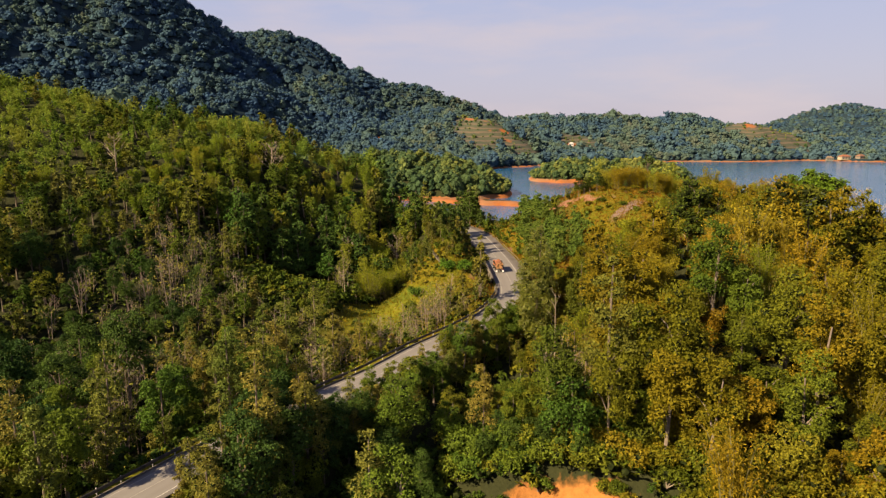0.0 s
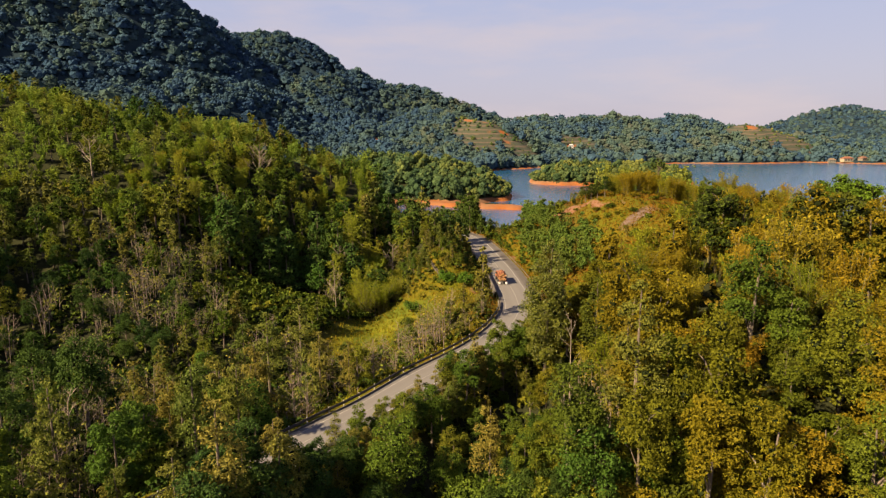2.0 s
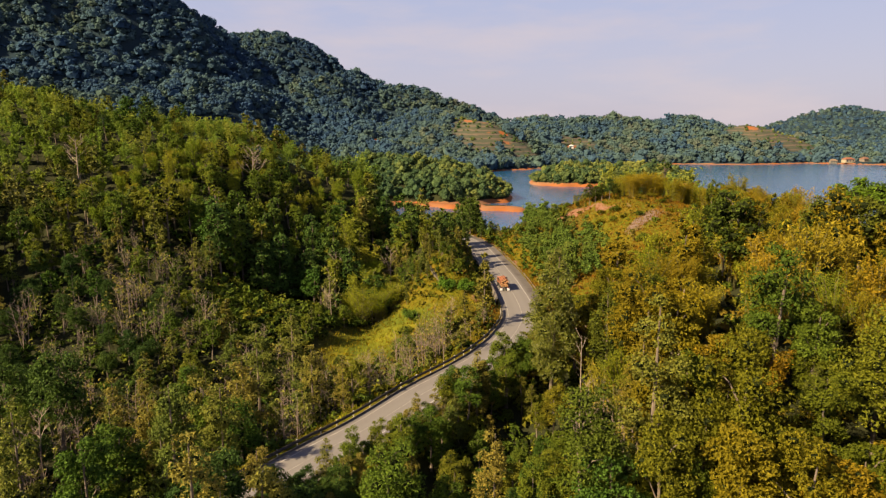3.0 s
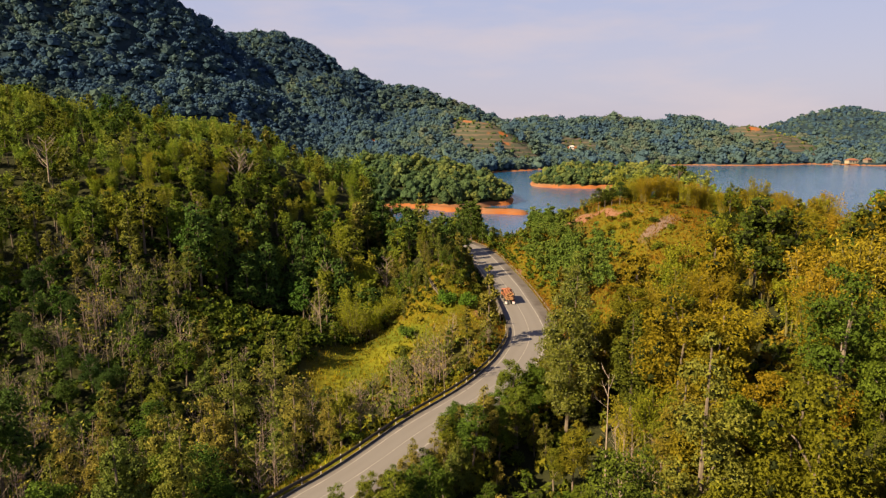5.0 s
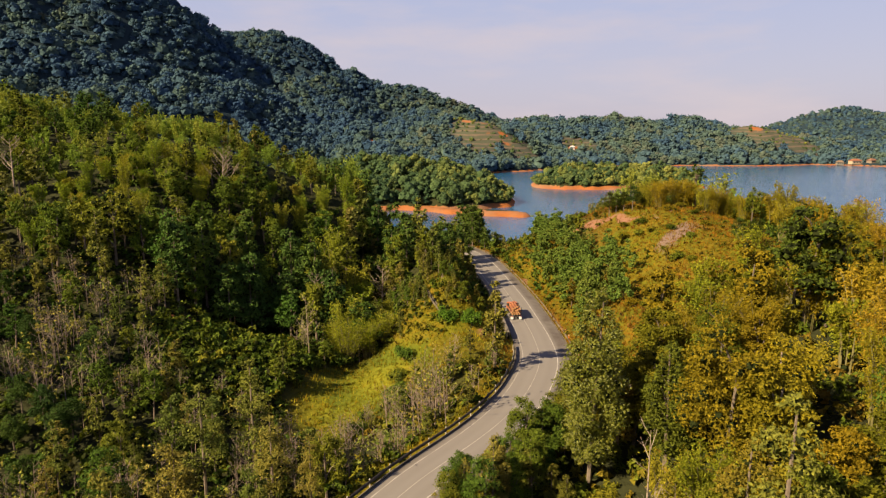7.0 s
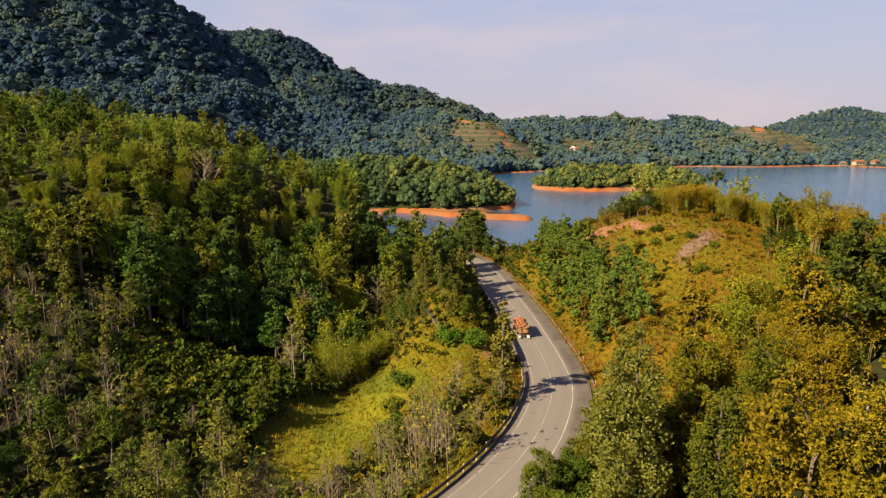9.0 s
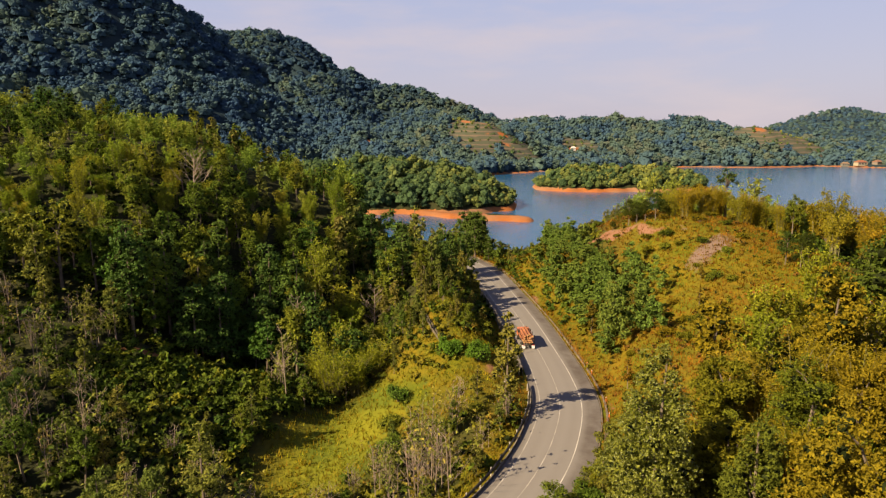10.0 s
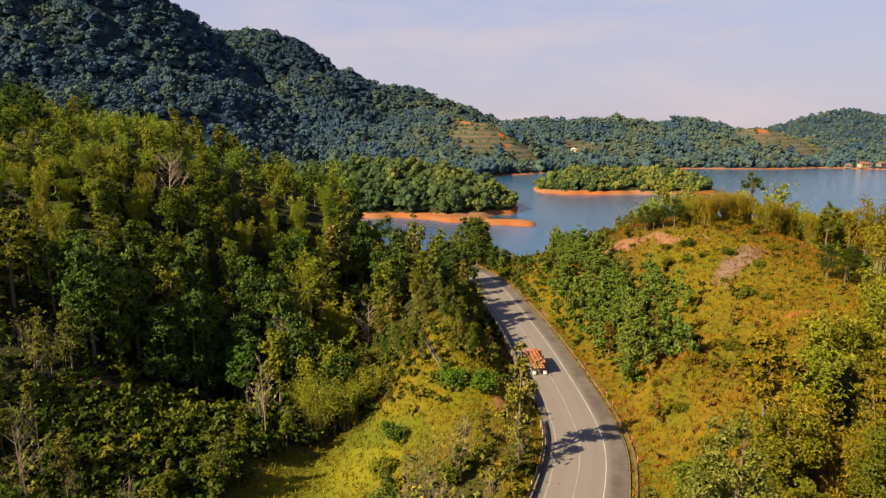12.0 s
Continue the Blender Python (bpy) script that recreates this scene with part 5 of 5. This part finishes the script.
# ---- stepped drain down the knoll ----
drain_root = tagged(new("cascade_drain"), "narrow stepped concrete drain running down the grassy knoll", "drain")
drain_mat = simple("mossy_dark_concrete", (0.06, 0.05, 0.035), (0.17, 0.14, 0.10), 1.5, 0.9, 0, 0.02)
D0, D1 = np.array([-4.1, 156.2]), np.array([0.9, 139.0])
d_len = float(np.linalg.norm(D1 - D0))
d_turn = math.degrees(math.atan2(*(D1 - D0)[::-1])) - 90
for i in range(int(d_len / 0.75)):
    c = D0 + (D1 - D0) * (i * 0.75 / d_len)
    gz0 = float(ground(c[0], c[1])[0])
    for nm, sx, dx, dz, h in (("step", 0.36, 0, 0.0, 0.4), ("side_wall", 0.1, -0.23, 0.12, 0.6), ("side_wall", 0.1, 0.23, 0.12, 0.6)):
        bm = bmesh.new()
        bmesh.ops.create_cube(bm, size=1, matrix=pose(dx, 0, dz - 0.1) @ Matrix.Diagonal((sx, 0.76, h, 1)))
        me = bpy.data.meshes.new(nm)
        bm.to_mesh(me)
        bm.free()
        me.materials.append(drain_mat)
        o = new(nm, me)
        o.parent = drain_root
        o.matrix_basis = pose(c[0], c[1], gz0, 0, 0, d_turn)


# ---- logging truck ----
def block(bm, sx, sy, sz, x, y, z, bev=0.03):
    g = bmesh.ops.create_cube(bm, size=1)["verts"]
    bmesh.ops.scale(bm, vec=(sx, sy, sz), verts=g)
    bmesh.ops.translate(bm, vec=(x, y, z), verts=g)
    e = list({e for v in g for e in v.link_edges})
    if bev:
        bmesh.ops.bevel(bm, geom=e, offset=bev, segments=2, affect="EDGES")


def part(name, bm, mat, parent, label=""):
    me = bpy.data.meshes.new(name)
    bm.to_mesh(me)
    bm.free()
    me.materials.append(mat)
    ob = new(name, me)
    ob.parent = parent
    return tagged(ob, label) if label else ob


def cyl(bm, r1, r2, depth, m, seg=16):
    bmesh.ops.create_cone(bm, cap_ends=True, segments=seg, radius1=r1, radius2=r2, depth=depth, matrix=m)


def logging_truck(x, y, turn):
    root = tagged(new("logging_truck"), "logging truck loaded high with orange-brown logs", "truck")
    paint = simple("orange_cab_paint", (0.42, 0.12, 0.03), (0.5, 0.16, 0.05), 2, 0.4)
    frame_mat = simple("dirty_dark_steel", (0.04, 0.035, 0.03), (0.09, 0.07, 0.05), 3, 0.7, 0.3)
    rubber = simple("tyre_rubber", (0.02, 0.02, 0.02), (0.045, 0.04, 0.035), 4, 0.9)
    rim_mat = simple("rim_steel", (0.3, 0.28, 0.25), (0.45, 0.42, 0.38), 3, 0.5, 0.6)
    white = simple("white_mudflap", (0.66, 0.64, 0.6), (0.8, 0.78, 0.74), 3, 0.6)
    glass = simple("cab_glass", (0.02, 0.025, 0.03), (0.04, 0.045, 0.05), 1, 0.08)
    bm = bmesh.new()
    for sx in (-0.42, 0.42):
        block(bm, 0.12, 8.2, 0.26, sx, 0, 0.95)
    for yy in (-3.6, -1.8, 0, 1.6, 3.4):
        block(bm, 0.8, 0.14, 0.2, 0, yy, 0.93)
    part("chassis", bm, frame_mat, root)
    bm = bmesh.new()
    block(bm, 2.3, 1.7, 1.75, 0, 3.35, 1.95, 0.12)
    block(bm, 2.2, 0.9, 0.85, 0, 4.45, 1.45, 0.15)
    cab = part("cab", bm, paint, root, "orange painted cab")
    for nm, sx, sy, sz, px, py, pz in (("windscreen", 1.9, 0.04, 0.7, 0, 4.215, 2.35), ("rear_window", 1.3, 0.04, 0.45, 0, 2.49, 2.4), ("side_window", 0.04, 0.9, 0.6, -1.16, 3.4, 2.35), ("side_window", 0.04, 0.9, 0.6, 1.16, 3.4, 2.35)):
        bm = bmesh.new()
        block(bm, sx, sy, sz, px, py, pz, 0.01)
        part(nm, bm, glass, cab)
    bm = bmesh.new()
    block(bm, 2.4, 0.12, 1.9, 0, 2.2, 2.0, 0.03)
    part("headboard", bm, frame_mat, root)
    for yy in (-3.2, -0.6, 1.5):
        bm = bmesh.new()
        block(bm, 2.5, 0.18, 0.16, 0, yy, 1.2)
        part("bolster", bm, frame_mat, root)
        for sx in (-1.18, 1.18):
            bm = bmesh.new()
            block(bm, 0.11, 0.12, 1.9, sx, yy, 2.15)
            part("stake", bm, frame_mat, root)
    for yy in (-3.1, -1.85, 3.9):
        for sx in (-0.98, 0.98):
            bm = bmesh.new()
            cyl(bm, 0.52, 0.52, 0.5, pose(sx, yy, 0.52, 0, 90, 0), 20)
            bmesh.ops.bevel(bm, geom=[e for e in bm.edges if abs(e.calc_face_angle(0)) > 1], offset=0.06, segments=2, affect="EDGES")
            w = part("wheel", bm, rubber, root)
            bm = bmesh.new()
            cyl(bm, 0.28, 0.22, 0.06, pose(sx + (0.26 if sx > 0 else -0.26), yy, 0.52, 0, 90 if sx > 0 else -90, 0), 14)
            part("rim", bm, rim_mat, w)
    for sx in (-0.9, 0.9):
        bm = bmesh.new()
        block(bm, 0.6, 0.04, 0.75, sx, -4.0, 0.6, 0.01)
        part("mudflap", bm, white, root, "white mudflap")
        bm = bmesh.new()
        block(bm, 0.34, 0.08, 0.14, sx, -4.12, 1.05, 0.02)
        part("tail_lamp", bm, simple("red_lamp_glass", (0.4, 0.03, 0.02), (0.5, 0.05, 0.03), 3, 0.2), root)
    root.matrix_basis = pose(x, y, ROAD_Z + 0.03, 0, 0, turn) @ Matrix.Diagonal((0.88, 0.68, 0.76, 1))
    wood_mat = simple("fresh_log_bark", (0.17, 0.058, 0.022), (0.29, 0.105, 0.04), 1.2, 0.85, 0, 0.03)
    end_mat = simple("sawn_log_end", (0.40, 0.2, 0.08), (0.5, 0.28, 0.12), 3, 0.8)
    r = np.random.RandomState(4)
    n = 0
    for row, (count, z) in enumerate(((4, 1.56), (5, 2.0), (4, 2.45), (4, 2.88), (2, 3.28))):
        for i in range(count):
            rad = 0.2 + 0.06 * r.rand()
            lx = (i - (count - 1) / 2) * 0.49 + 0.03 * r.normal()
            ln = 5.0 + 0.8 * r.rand()
            bm = bmesh.new()
            cyl(bm, rad, rad * 0.88, ln, Matrix.Identity(4), 12)
            for v in bm.verts:
                v.co.x *= 1 + 0.06 * r.normal()
                v.co.y *= 1 + 0.06 * r.normal()
            me = bpy.data.meshes.new("log")
            bm.to_mesh(me)
            bm.free()
            me.materials.append(wood_mat), me.materials.append(end_mat)
            for p in me.polygons:
                p.material_index = 1 if abs(p.normal.z) > 0.8 else 0
            ob = tagged(new("log", me), "orange-brown felled log stacked on the truck", "log", "logs on the truck")
            ob.matrix_basis = root.matrix_basis @ pose(lx, -1.1 + 0.25 * r.normal(), z, 90 + 0.6 * r.normal(), 0, 0.5 * r.normal())


logging_truck(14.0, 153.0, 2.5)


# ---- poles and markers by the road ----
def utility_pole(x, y, h, lean=0, turn=0, label="slim grey metal pole beside the road"):
    root = tagged(new("pole"), label, "pole", "poles by the road")
    grey = simple("galvanised_steel", (0.20, 0.19, 0.17), (0.32, 0.30, 0.27), 2, 0.6, 0.3)
    v, f = tube([(0, 0, -0.4), (0, 0, h * 0.5), (0, 0, h)], [0.06, 0.05, 0.04], 10)
    new("shaft", ob_mesh("shaft", v, f, [grey])).parent = root
    bm = bmesh.new()
    cyl(bm, 0.1, 0.07, 0.08, pose(0, 0, h), 10)
    part("cap", bm, grey, root)
    bm = bmesh.new()
    cyl(bm, 0.17, 0.15, 0.3, pose(0, 0, 0.05), 12)
    part("footing", bm, concrete, root)
    root.matrix_basis = pose(x, y, float(ground(x, y)[0]), 0, lean, turn)


utility_pole(9.9, 146.5, 5.0)
utility_pole(8.4, 133.2, 2.3, 34, 25, "leaning grey metal pole on the red bank")
for i, yy in enumerate((142.7, 139.7, 130.5, 126.6)):
    root = tagged(new("marker_post"), "short orange marker post on the road verge", "marker post", "marker posts on the verge")
    k = at_y(yy)
    c, r = ROAD[k], ROAD_RIGHT[k]
    orange = simple("orange_plastic", (0.55, 0.15, 0.03), (0.62, 0.2, 0.05), 3, 0.5)
    bm = bmesh.new()
    block(bm, 0.16, 0.1, 0.85, 0, 0, 0.4, 0.03)
    part("post", bm, orange, root)
    bm = bmesh.new()
    block(bm, 0.17, 0.11, 0.12, 0, 0, 0.66, 0.005)
    part("reflector", bm, line_paint, root, "white reflector band")
    px, py = c + r * 5.5
    root.matrix_basis = pose(px, py, float(ground(px, py)[0]), 0, 0, 20 * i)


# ---- houses far across the lake ----
def far_house(x, y, w, d, h, wall_col, roof_col, turn, label):
    root = tagged(new("house"), label, "house", "houses across the lake")
    wall_mat = simple("house_wall", wall_col, tuple(c * 0.85 for c in wall_col), 0.5, 0.9)
    roof_mat = simple("house_roof", roof_col, tuple(c * 0.75 for c in roof_col), 0.8, 0.8)
    dark = simple("window_glass", (0.03, 0.035, 0.04), (0.05, 0.055, 0.06), 1, 0.15)
    bm = bmesh.new()
    block(bm, w, d, h, 0, 0, h / 2 - 0.5, 0.05)
    part("wall", bm, wall_mat, root)
    bm = bmesh.new()
    e = 0.7
    vs = [bm.verts.new(p) for p in ((-w / 2 - e, -d / 2 - e, h - 0.5), (w / 2 + e, -d / 2 - e, h - 0.5), (w / 2 + e, d / 2 + e, h - 0.5), (-w / 2 - e, d / 2 + e, h - 0.5), (-w / 4, 0, h + d * 0.28), (w / 4, 0, h + d * 0.28))]
    for q in ((0, 1, 5, 4), (2, 3, 4, 5), (1, 2, 5), (3, 0, 4), (3, 2, 1, 0)):
        bm.faces.new([vs[i] for i in q])
    part("roof", bm, roof_mat, root)
    for i in range(3):
        bm = bmesh.new()
        block(bm, w * 0.14, 0.12, h * 0.35, (i - 1) * w * 0.3, -d / 2 - 0.02, h * 0.45, 0)
        part("window", bm, dark, root)
    root.matrix_basis = pose(x, y, float(ground(x, y)[0]), 0, 0, turn)


far_house(584, 911, 15, 8, 5, (0.36, 0.30, 0.2), (0.26, 0.10, 0.05), 8, "cream house with a red roof above the far shore")
far_house(566, 917, 9, 7, 4, (0.2, 0.18, 0.14), (0.2, 0.14, 0.09), -10, "small pale house above the far shore")
far_house(604, 906, 10, 8, 4, (0.2, 0.16, 0.12), (0.2, 0.10, 0.06), 15, "low tan house above the far shore")
far_house(195, 955, 6, 5, 4, (0.7, 0.69, 0.66), (0.6, 0.58, 0.55), 0, "small white building on the cleared far slope")
